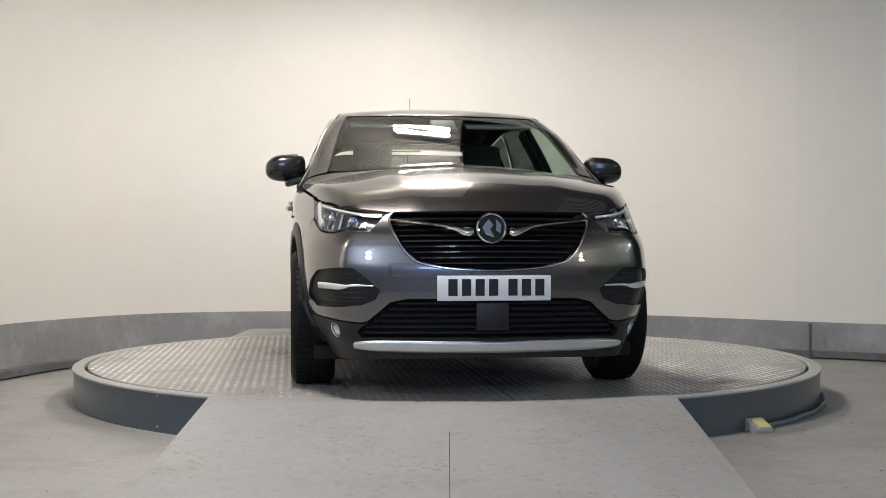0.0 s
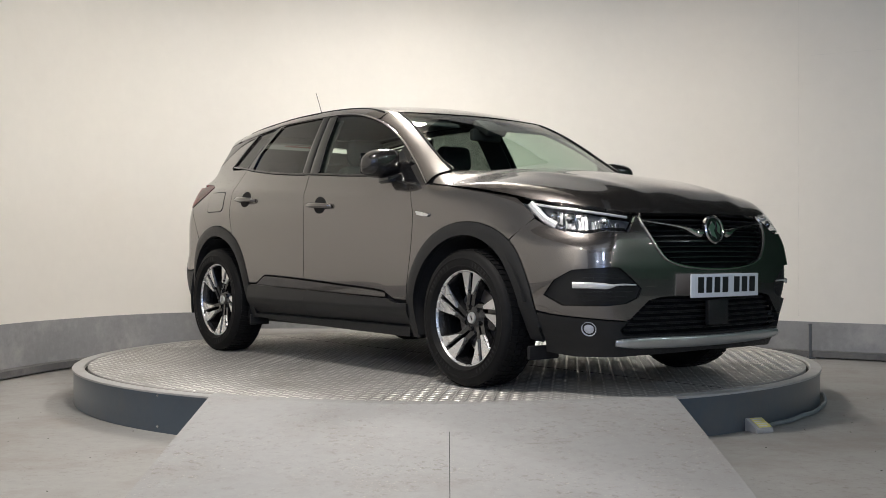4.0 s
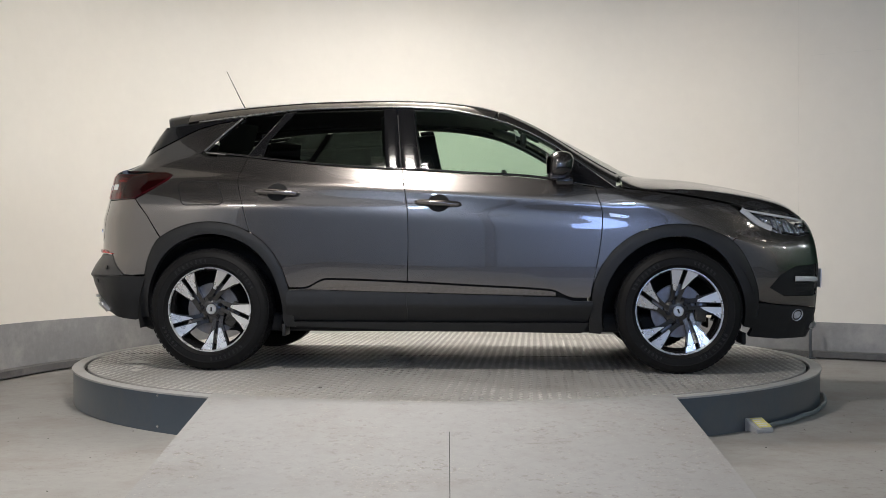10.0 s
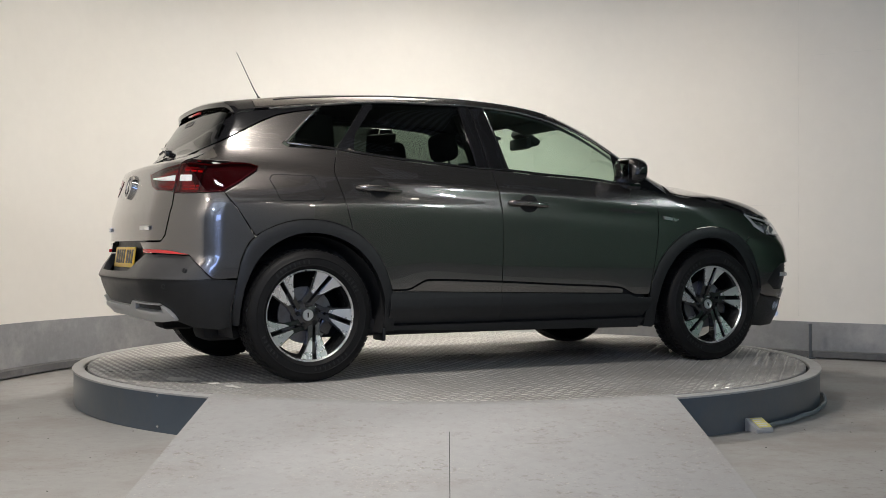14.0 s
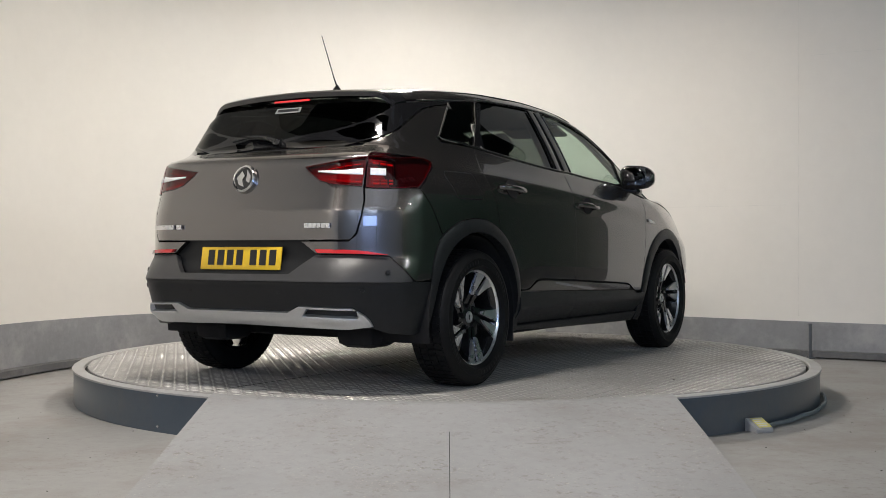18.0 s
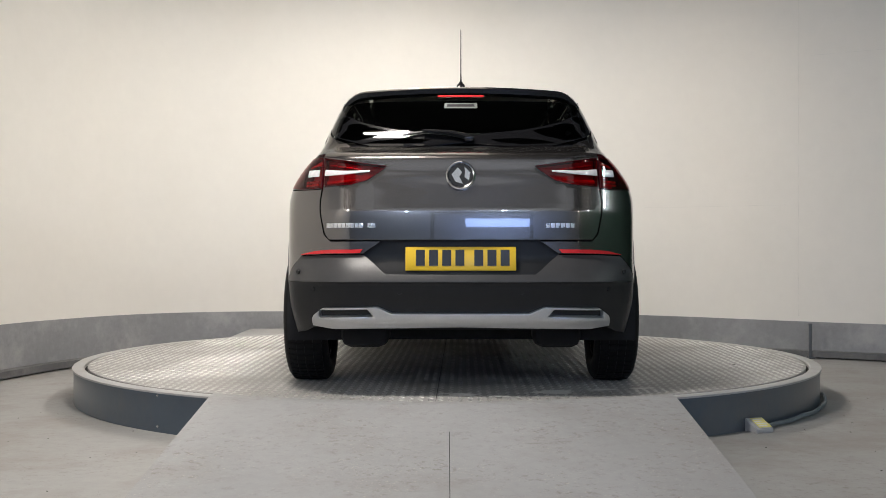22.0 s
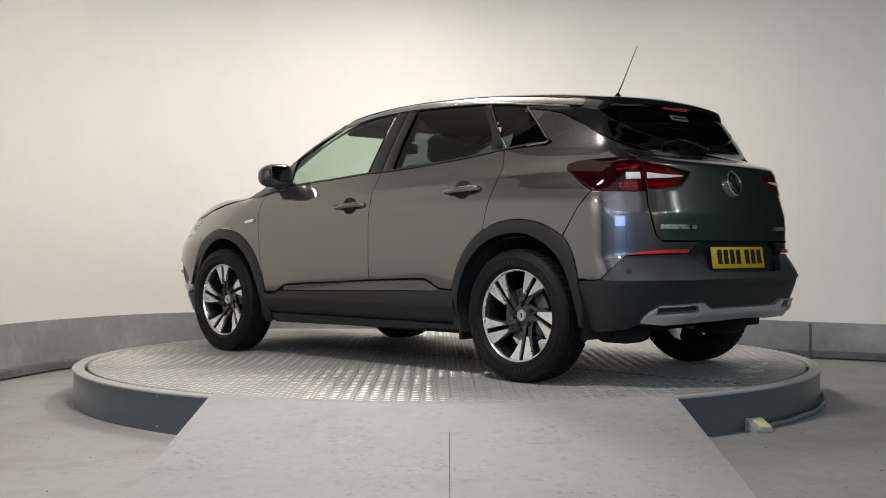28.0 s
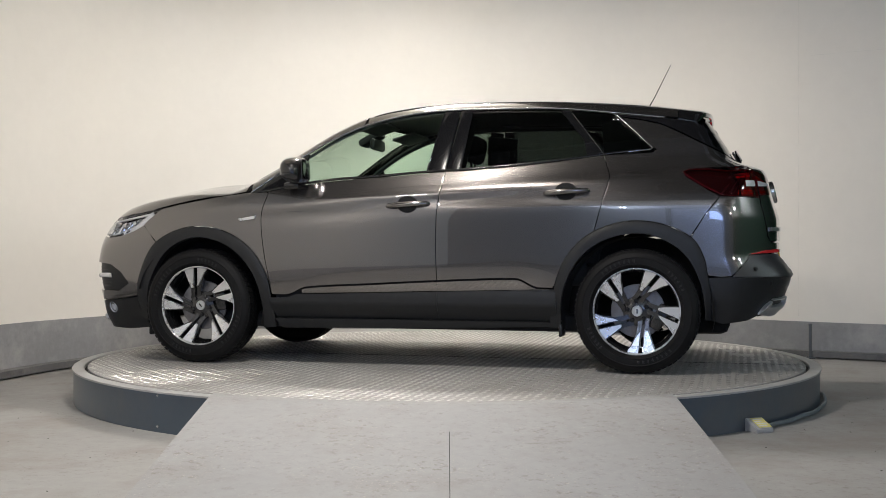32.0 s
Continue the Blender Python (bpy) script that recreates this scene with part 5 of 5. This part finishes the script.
    badge(on_rear([(0, 1.045)])[0] + np.array([-.010, 0, .004]), .070, CAR, Vector((-1, 0, .24)))
    for s, u in ((1, 41.8), (-1, 41.8), (1, 36.0), (-1, 36.0), (1, 15), (-1, 15)):
        z = .589 if u > 40 else .512 if u > 30 else .50
        p = on_rear([(s * u, z)])[0]
        nrm = Vector(normals(p[None])[0])
        se = mesh_part("parking_sensor", *lathe([(0, .003), (.008, .003), (.010, .001), (.012, .002), (.013, -.004)], 16), PLASTIC, CAR)
        se.matrix_local = Matrix.Translation(Vector(p) + nrm * .013) @ nrm.to_track_quat("Z", "Y").to_matrix().to_4x4()


def gate_relief(p):
    z = p[:, 2]
    return .004 * np.exp(-((z - 1.165) / .02) ** 2)


def rear_relief(p):
    z = p[:, 2]
    keep = ease(.86, .60, np.abs(p[:, 1]))
    return np.interp(z, [.33, .44, .530, .542], [-.01, .006, .020, .033]) * keep


def skid_relief(p):
    z = p[:, 2]
    return -.02 * ease(.375, .33, z)


def build_spoiler():
    """A thin wing that carries the roof line past the glass, with a black underside."""
    xs = np.linspace(-.603, .603, 41)
    v, f = [], []
    for y in xs:
        e = abs(y) / .603
        back = -1.735 + .075 * e ** 4
        z0, z1 = (float(on_top([(x, abs(y))])[0][2]) for x in (-1.555, -1.60))
        run = lambda x: z0 + (z1 - z0) / .045 * (-1.555 - x) * .9 - .10 * (-1.555 - x) ** 2
        v += [(-1.552, y, z0 + .001), (-1.64, y, run(-1.64)), (back + .012, y, run(back) + .002), (back, y, run(back) - .007), (back + .004, y, run(back) - .030), (back + .05, y, run(back) - .038), (-1.62, y, z0 - .05 + .02 * e ** 8), (-1.552, y, z0 - .03)]
    q = 8
    for i in range(len(xs) - 1):
        f += [(i * q + e, i * q + (e + 1) % q, (i + 1) * q + (e + 1) % q, (i + 1) * q + e) for e in range(q)]
    f += [tuple(range(q)), tuple(range((len(xs) - 1) * q, len(xs) * q))[::-1]]
    sp = mesh_part("spoiler", v, f, GLOSS_BLACK, CAR, "gloss black roof spoiler", sharp=45)
    bm = bmesh.new()
    bm.from_mesh(sp.data)
    bmesh.ops.recalc_face_normals(bm, faces=bm.faces)
    bm.to_mesh(sp.data)
    bm.free()
    part("high_brake_light", box_bm(.014, .235, .012, at=(-1.724, 0, 1.474), bevel=.003), RED_GLOW, CAR, "slim red high brake light")


def build_wheel():
    """Tyre with tread blocks, two-tone five-twin-spoke alloy and disc; axis along y, outer face at +y."""
    w = thing("wheel", "", "")
    R, W = .347, .112
    prof = [(.240, -W * .82), (.25, -W * .94), (.285, -W), (.32, -W * .96), (.338, -W * .84), (R - .001, -W * .66), (R, -W * .3), (R, W * .3), (R - .001, W * .66), (.338, W * .84), (.32, W * .96), (.305, W * .985), (.3035, W * 1.005), (.300, W * 1.005), (.2985, W * .99), (.285, W), (.268, W * .99), (.2665, W * 1.01), (.262, W * 1.01), (.260, W * .97), (.252, W * .93), (.245, W * .82), (.238, W * .7)]
    tyre = mesh_part("tyre", *lathe(prof, 72, "y"), RUBBER, w, "black road tyre", sharp=50)
    bmt = bmesh.new()
    bmt.from_mesh(tyre.data)
    bmesh.ops.recalc_face_normals(bmt, faces=bmt.faces)
    bmt.to_mesh(tyre.data)
    bmt.free()
    vs, fs = [], []
    for k in range(64):  # tread blocks
        a = 2 * math.pi * k / 64
        for y0, y1, sk in ((-.085, -.045, .02), (-.040, -.004, 0), (.004, .040, 0), (.045, .085, -.02)):
            i = len(vs)
            for yy, da in ((y0, 0), (y1, sk), (y1, sk + .07), (y0, .07)):
                for r in (R - .004, R + .005 - (.003 if abs(yy) > .08 else 0)):
                    vs.append((r * math.cos(a + da), yy, r * math.sin(a + da)))
            fs += [(i + 1, i + 3, i + 5, i + 7), (i, i + 2, i + 3, i + 1), (i + 2, i + 4, i + 5, i + 3), (i + 4, i + 6, i + 7, i + 5), (i + 6, i, i + 1, i + 7)]
    tr = mesh_part("tread_pattern", vs, fs, RUBBER, w, smooth=False)
    tr["kind"] = "stuff"
    mesh_part("rim_barrel", *lathe([(.232, -W * .8), (.214, -W * .75), (.205, -.02), (.21, .03), (.222, .07), (.232, .084)], 60, "y"), ALLOY_BLACK, w)
    mesh_part("rim_lip", *lathe([(.226, .078), (.229, .086), (.232, .089), (.237, .089), (.2395, .082)], 72, "y"), MACHINED, w, "bright machined rim lip")
    mesh_part("brake_disc", *lathe([(.05, .012), (.075, .014), (.078, .0), (.150, .0), (.152, -.01), (.05, -.01)], 40, "y"), STEEL, w, "steel brake disc")
    cal = part("brake_caliper", box_bm(.07, .06, .15, at=(-.125, .0, .03), bevel=.012), ALLOY_BLACK, w)
    mesh_part("hub", *lathe([(0, .046), (.03, .046), (.055, .040), (.075, .030), (.082, .012), (.082, -.02)], 36, "y"), ALLOY_BLACK, w)
    mesh_part("centre_cap", *lathe([(0, .0500), (.020, .0495), (.022, .0525), (.028, .0525), (.031, .044)], 24, "y"), SATIN, w, "chrome centre cap")
    relief = part("cap_relief", box_bm(.008, .003, .026, at=(0, .0505, 0), bevel=.001, m=pose(0, 0, 0, 0, 30, 0)), ALLOY_BLACK, w)
    for k in range(5):
        a = 2 * math.pi * (k + .5) / 5 + math.pi / 2
        nut = mesh_part("wheel_nut", *lathe([(0, .052), (.010, .052), (.013, .047), (.013, .02)], 6, "y"), GLOSS_BLACK, w)
        nut.location = (.057 * math.cos(a), 0, .057 * math.sin(a))
    # spokes: five pairs of straight arms that pass beside the hub, each with a bright blade, the leading one broader
    lead = [(.100, .013), (.100, .026), (.140, .046), (.2005, .072), (.213, .045), (.2235, .013)]
    trail = [(.112, .013), (.132, .027), (.185, .050), (.2215, .074), (.2255, .040), (.2255, .013)]
    arms = ([(.030, .006), (.093, .008), (.2235, .008), (.212, .050), (.2000, .078), (.140, .053), (.0935, .034), (.060, .031), (.035, .033)],
            [(.030, .006), (.132, .008), (.2260, .008), (.2215, .077), (.183, .056), (.130, .034), (.08, .029), (.030, .033)])
    for k in range(5):
        a0 = 2 * math.pi * k / 5 + math.pi / 2 + radians(11.5)

        def pt(r, t, y):  # r along the pair's slot, t sideways
            return (r * math.cos(a0) - t * math.sin(a0), y, r * math.sin(a0) + t * math.cos(a0))
        for sg, face, arm in ((-1, lead, arms[0]), (1, trail, arms[1])):
            for nm, run, ys, back, mt in (("spoke_blade", face, (.062, .079), .030, MACHINED), ("spoke_arm", arm, (.046, .072), .004, ALLOY_BLACK)):
                at_y = lambda r: float(np.interp(r, [.05, .12, .22], [ys[0] - .008, ys[0], ys[1]]))
                bm = bmesh.new()
                top = [bm.verts.new(pt(r, -.038 + sg * t, at_y(r))) for r, t in run]
                low = [bm.verts.new(pt(r, -.038 + sg * t * .96, back)) for r, t in run]
                bm.faces.new(top)
                n = len(run)
                for i in range(n):
                    bm.faces.new((top[i], low[i], low[(i + 1) % n], top[(i + 1) % n]))
                bmesh.ops.recalc_face_normals(bm, faces=bm.faces)
                part(nm, bm, mt, w, "bright machined spoke face" if mt is MACHINED else "")
    for a1, span, k in ((20, 44, 8), (200, 44, 8), (100, 30, 6), (285, 30, 6)):  # raised maker's marks on the tyre wall
        for i in range(k):
            b0 = radians(a1 + span * i / k)
            mk = part("wall_mark", box_bm(.018, .003, .010, at=(.283 * math.cos(b0), W * .998, .283 * math.sin(b0)), bevel=.001, m=Matrix.Rotation(-b0, 4, "Y")), TYRE_MARK, w)
    for ob in w.children:  # the rim fills the tyre's bead
        if ob.name.split(".")[0] not in ("tyre", "tread_pattern", "brake_disc", "brake_caliper", "wheel_nut", "centre_cap", "cap_relief", "wall_mark"):
            ob.data.transform(Matrix.Diagonal((1.034, 1, 1.034, 1)))
    return w


def build_wheels():
    w = build_wheel()
    for i, (x, s, spin) in enumerate(((FAX, -1, -7), (RAX, -1, -28), (FAX, 1, 7), (RAX, 1, -29))):
        m = pose(x, s * .800, HUB + .006) @ pose(0, 0, 0, 0, 0, 0 if s > 0 else 180) @ pose(0, 0, 0, 0, spin, 0)
        c = w if i == 3 else copy_thing(w, m)
        c.matrix_basis = m
        c.parent = CAR
        for key in ("label", "category"):
            if key in c:
                del c[key]
        c["label"] = "two-tone black and machined alloy wheel with black tyre"


def build_under():
    """Inner shells: dark tub, arch liners, floor pan, exhaust; they close the gaps behind the panels."""
    bm = box_bm(2.9, 1.50, .10, at=(0, 0, .27), bevel=.03)
    box_bm(.9, 1.10, .42, at=(1.45, 0, .52), bevel=.05, bm=bm)
    box_bm(.75, 1.10, .40, at=(-1.5, 0, .50), bevel=.05, bm=bm)
    part("floor_pan", bm, LINER, CAR)
    for cx in (FAX, RAX):
        for s in (-1, 1):
            v, f = lathe([(.425, 0), (.425, -.32), (.10, -.33)], 28, "y", 14 if cx > 0 else -14, 194)
            a = mesh_part("arch_liner", [(x, y * s, z) for x, y, z in v], f, LINER, CAR)
            a.location = (cx, s * .875, HUB)
    for s in (-1, 1):
        part("mud_flap", box_bm(.02, .14, .07, at=(RAX + .43, s * .80, .235), bevel=.006), PLASTIC, CAR)
        part("front_deflector", box_bm(.022, .20, .07, at=(FAX + .37, s * .70, .195), bevel=.008), LINER, CAR)
    part("rear_silencer", box_bm(.24, .24, .13, at=(-1.72, .48, .275), bevel=.05), LINER, CAR)
    part("rear_silencer", box_bm(.24, .24, .13, at=(-1.72, -.48, .275), bevel=.05), LINER, CAR)
    # inner skin under the paint, open at the windows
    lo = [(x, float(belt_z(x)) - .03) for x in np.linspace(-1.35, .95, 20)]
    tub = [(-1.9, .9), (-1.95, 1.12), (-1.5, 1.2)] + lo + [(1.2, 1.0), (1.6, .92), (1.72, .82), (1.6, .80)] + arc(FAX, HUB, .52, 55, 160, 14) + [(.80, .26), (-.84, .28)] + arc(RAX, HUB, .54, 16, 120, 14)
    panel("inner_skin", CAR, LINER, on_side, tub, off=-.02, thick=.01, both=True, step=.06, lip=0)
    panel("inner_nose", CAR, LINER, on_front, mirrored([(0, .86), (25, .86), (55, .90), (55, .40), (45, .24), (0, .24)]), off=-.075, thick=.01, step=.06, lip=0)
    panel("inner_tail", CAR, LINER, on_rear, mirrored([(0, 1.18), (36, 1.18), (60, 1.10), (55, .90), (52, .5), (40, .36), (0, .36)]), off=-.06, thick=.01, step=.06, lip=0)
    panel("inner_bonnet", CAR, LINER, on_top, whole([(1.16, 0), (1.05, .62), (1.6, .68), (1.95, .5), (2.03, 0)]), off=-.03, thick=.01, step=.08, lip=0)
    panel("headliner", CAR, TRIM_GREY, on_top, whole([(.36, 0), (.34, .52), (-.2, .56), (-1.45, .46), (-1.5, 0)]), off=-.03, thick=.012, step=.08, lip=0)
    inner = [(x, y - .02) for x, y in plan_of([p for p in RAIL if -1.4 < p[0] < .95])]
    panel("inner_rail", CAR, TRIM_GREY, on_top, inner + [(x, y - .05) for x, y in inner[::-1]], off=-.035, thick=.012, both=True, step=.05, lip=0)
    for x0, x1, zt in ((-.22, -.27, 1.505), (-1.27, -1.22, 1.46)):
        strip("inner_pillar", CAR, CABIN, [(x0 + (x1 - x0) * k / 8, 1.13 + (zt - 1.13) * k / 8) for k in range(9)], .21, .012, on_side, True, off=-.040)


def seat_bm(bm, x, y, w, back_h):
    box_bm(.52, w, .16, at=(x + .05, y, .56), bevel=.05, segs=3, bm=bm)
    box_bm(.14, w, back_h, at=(x - .26, y, .60 + back_h / 2), bevel=.05, segs=3, m=pose(0, 0, 0, 0, -14, 0), bm=bm)


def build_cabin():
    for y in (-.37, .37):
        st = new("front_seat")
        st.parent = CAR
        bm = bmesh.new()
        seat_bm(bm, .10, y, .50, .62)
        part("cushion", bm, SEAT, st)
        bm = box_bm(.10, .26, .17, at=(-.30, y, 1.315), bevel=.045, segs=3, m=pose(0, 0, 0, 0, -10, 0))
        for d in (-.05, .05):
            box_bm(.012, .012, .12, at=(-.285, y + d, 1.20), bm=bm)
        part("headrest", bm, SEAT, st)
        st["label"] = "dark cloth front seat with headrest"
    bench = new("rear_bench")
    bench.parent = CAR
    bm = bmesh.new()
    seat_bm(bm, -.82, 0, 1.24, .56)
    part("cushion", bm, SEAT, bench)
    for y in (-.42, 0, .42):
        part("headrest", box_bm(.09, .26, .14, at=(-1.22, y, 1.24), bevel=.04, segs=3, m=pose(0, 0, 0, 0, -12, 0)), SEAT, bench)
    bench["label"] = "dark cloth rear bench with three headrests"
    bm = box_bm(.42, 1.40, .20, at=(.86, 0, .96), bevel=.06, segs=3)
    box_bm(.30, .34, .10, at=(.62, -.37, 1.03), bevel=.05, segs=3, bm=bm)
    part("dashboard", bm, CABIN, CAR)
    v, f = [], []
    ring = [(.185 * math.cos(2 * math.pi * k / 28), .185 * math.sin(2 * math.pi * k / 28)) for k in range(29)]
    sw = mesh_part("steering_wheel", *tube([(0, a, b) for a, b in ring], .016, 8), CABIN, CAR)
    sw.matrix_local = pose(.42, -.37, 1.00, 0, -24, 0)
    part("wheel_boss", box_bm(.05, .14, .12, bevel=.025), CABIN, sw)
    for a in (0, 180, 270):
        part("wheel_spoke", box_bm(.02, .12, .035, at=(0, .10 * math.cos(radians(a)), .10 * math.sin(radians(a)))), CABIN, sw)
    mir = part("rear_view_mirror", box_bm(.04, .24, .075, at=(.46, 0, 1.395), bevel=.018), CABIN, CAR)
    part("sensor_pod", box_bm(.16, .16, .05, at=(.50, 0, 1.435), bevel=.02, m=pose(0, 0, 0, 0, 28, 0)), CABIN, CAR)
    for y in (-.36, .36):
        part("sun_visor", box_bm(.16, .40, .02, at=(.33, y, 1.465), bevel=.008, m=pose(0, 0, 0, 0, 16, 0)), TRIM_GREY, CAR)
    part("parcel_shelf", box_bm(.62, 1.20, .03, at=(-1.58, 0, 1.10), bevel=.01), CABIN, CAR)


MIRROR_GREY = shader("mirror_grey", (.035, .033, .032), .25, .6, 1.0, .03, 200)


def build_mirrors_handles():
    for s in (-1, 1):
        mr = new("wing_mirror")
        mr.parent = CAR
        mr["label"] = "dark grey door mirror with black base"
        bm = bmesh.new()
        bmesh.ops.create_uvsphere(bm, u_segments=28, v_segments=18, radius=1)
        for v in bm.verts:
            x, y, z = v.co
            q = lambda a, e: math.copysign(abs(a) ** e, a)
            fx = q(x, .8)
            v.co = Vector((fx * (.082 if x > 0 else .055), q(y, .62) * .116, q(z, .66) * (.086 if z > 0 else .084) * (1 - .30 * ((1 + s * y) / 2) ** 2)))
            v.co.z -= .008 * s * y
            v.co.x += .012 * z
        bmesh.ops.transform(bm, matrix=pose(0, 0, 0, 0, 0, -s * 6), verts=bm.verts)
        up, lo = bm.copy(), bm
        bmesh.ops.bisect_plane(up, geom=up.verts[:] + up.edges[:] + up.faces[:], plane_co=(0, 0, -.018), plane_no=(0, 0, -1), clear_outer=True)
        bmesh.ops.bisect_plane(lo, geom=lo.verts[:] + lo.edges[:] + lo.faces[:], plane_co=(0, 0, -.020), plane_no=(0, 0, 1), clear_outer=True)
        at = Vector((.662, s * .944, 1.168))
        for nm, b, mt in (("mirror_cap", up, MIRROR_GREY), ("mirror_base", lo, GLOSS_BLACK)):
            part(nm, b, mt, mr).location = at
        gl = part("mirror_glass", box_bm(.004, .165, .115, bevel=.0015), MIRROR_GLASS, mr, "silvered mirror glass")
        gl.matrix_local = Matrix.Translation(at + Vector((-.053, 0, .004))) @ pose(0, 0, 0, 0, 0, s * 7)
        part("mirror_arm", box_bm(.10, .17, .040, at=(.70, s * .865, 1.095), bevel=.015, m=pose(0, 0, 0, -s * 14, 0, 0)), GLOSS_BLACK, mr)
        for nm, x, z in (("front_door_handle", -.015, .961), ("rear_door_handle", -.945, 1.026)):
            hn = DOORS[(nm.split("_")[0], s)]
            # flat black oval on the door stands for the shaded hollow behind the grip
            panel("handle_bowl_shade", hn, DARK_GAP, on_side, [(x + .004 + (u - x - .004) * 1.25, v) for u, v in arc(x + .004, z, .050, 0, 360, 24)[:-1]], off=.0035, thick=.004, gap=0, side=s, lip=0)
            q = on_side([(x - .125, z + .004), (x - .11, z + .005), (x - .06, z + .003), (x, z), (x + .06, z - .004), (x + .115, z - .008), (x + .128, z - .010)]) * np.array([1, s, 1])
            q[1:-1, 1] += s * np.array([.016, .030, .033, .030, .016])
            v, f = tube(q, [.011, .015, .0165, .0165, .0165, .015, .010], 12)
            mesh_part("door_handle", v, f, PAINT, hn, "graphite grey pull handle")
        p = [(.946, .902), (1.06, .884), (1.045, .870), (.955, .882)]
        panel("side_badge", CAR, MACHINED, on_side, p, off=.010, thick=.010, gap=0, side=s, step=.012, lip=.1, label="small chrome side badge")
    # aerial
    base = mesh_part("aerial", *lathe([(.026, -.012), (.022, .006), (.012, .018), (.005, .028), (0, .03)], 16), GLOSS_BLACK, CAR)
    base.matrix_local = pose(-1.34, 0, 1.578)
    mesh_part("mast", *tube([(0, 0, .02), (-.03, 0, .07), (-.135, 0, .28)], [.0045, .003, .0018], 8), LINER, base)
    for name, u0, u1, z, k in (("model_script", 33.6, 24.5, .812, 9), ("model_script", 23.6, 21.4, .812, 1), ("engine_script", -21.5, -28.5, .812, 6)):
        for i in range(k):
            a = u0 + (u1 - u0) * (i + .06) / k
            b = u0 + (u1 - u0) * (i + .90) / k
            panel(name, CAR, MACHINED, on_rear, [(a, z - .011), (b, z - .011), (b, z + .011), (a, z + .011)], off=.011, thick=.004, gap=0, step=.03, lip=.3)
    panel("window_sticker", CAR, STICKER, on_rear, [(-7.2, 1.436), (7.2, 1.436), (7.2, 1.408), (-7.2, 1.408)], off=.001, thick=.001, gap=0, lip=0, label="small pale sticker with a faded dark line")
    panel("sticker_bar", CAR, INK, on_rear, [(-6.0, 1.429), (6.0, 1.429), (6.0, 1.416), (-6.0, 1.416)], off=.0022, thick=.001, gap=0, lip=0)
    # rear wiper
    wp = new("rear_wiper")
    wp.parent = CAR
    g = on_rear([(-3, 1.235), (4, 1.262), (14, 1.275), (21, 1.258)])
    n = normals(g)
    mesh_part("wiper_arm", *tube(g[:3] + n[:3] * .028, [.015, .012, .006], 8), GLOSS_BLACK, wp)
    mesh_part("wiper_blade", *tube(g[[0, 1, 2, 3]] + n * .012, .007, 6), PLASTIC, wp)
    part("wiper_pivot", box_bm(.04, .05, .036, at=tuple(g[0] + n[0] * .018), bevel=.012), GLOSS_BLACK, wp)


build_under()
build_sides()
build_greenhouse()
build_nose()
build_headlamps()
build_tail()
build_wheels()
build_cabin()
build_mirrors_handles()
# the built shell sits off the turntable's axis
OFFSET = Matrix.Translation((.0416, -.0948, 0))


def motions():
    """The turntable turns counter-clockwise, and the car with it, at 7.78 degrees a second, slowing a little towards the end."""
    drift = curve([(0, 0), (3, -.15), (6, -.05), (10, .06), (14, .12), (17, .32), (20, .33), (25, .30), (28, -.13), (30, -.5), (32, -1.05)])
    rows = []
    for t in range(0, 33, 2):
        a = -82.25 + 7.7801 * t + float(drift(t))
        rows.append((t, a))
    walk(TABLE, [(t, pose(0, 0, PLATE, 0, 0, a)) for t, a in rows])
    walk(CAR, [(t, pose(0, 0, PLATE, 0, 0, a) @ OFFSET) for t, a in rows])


motions()
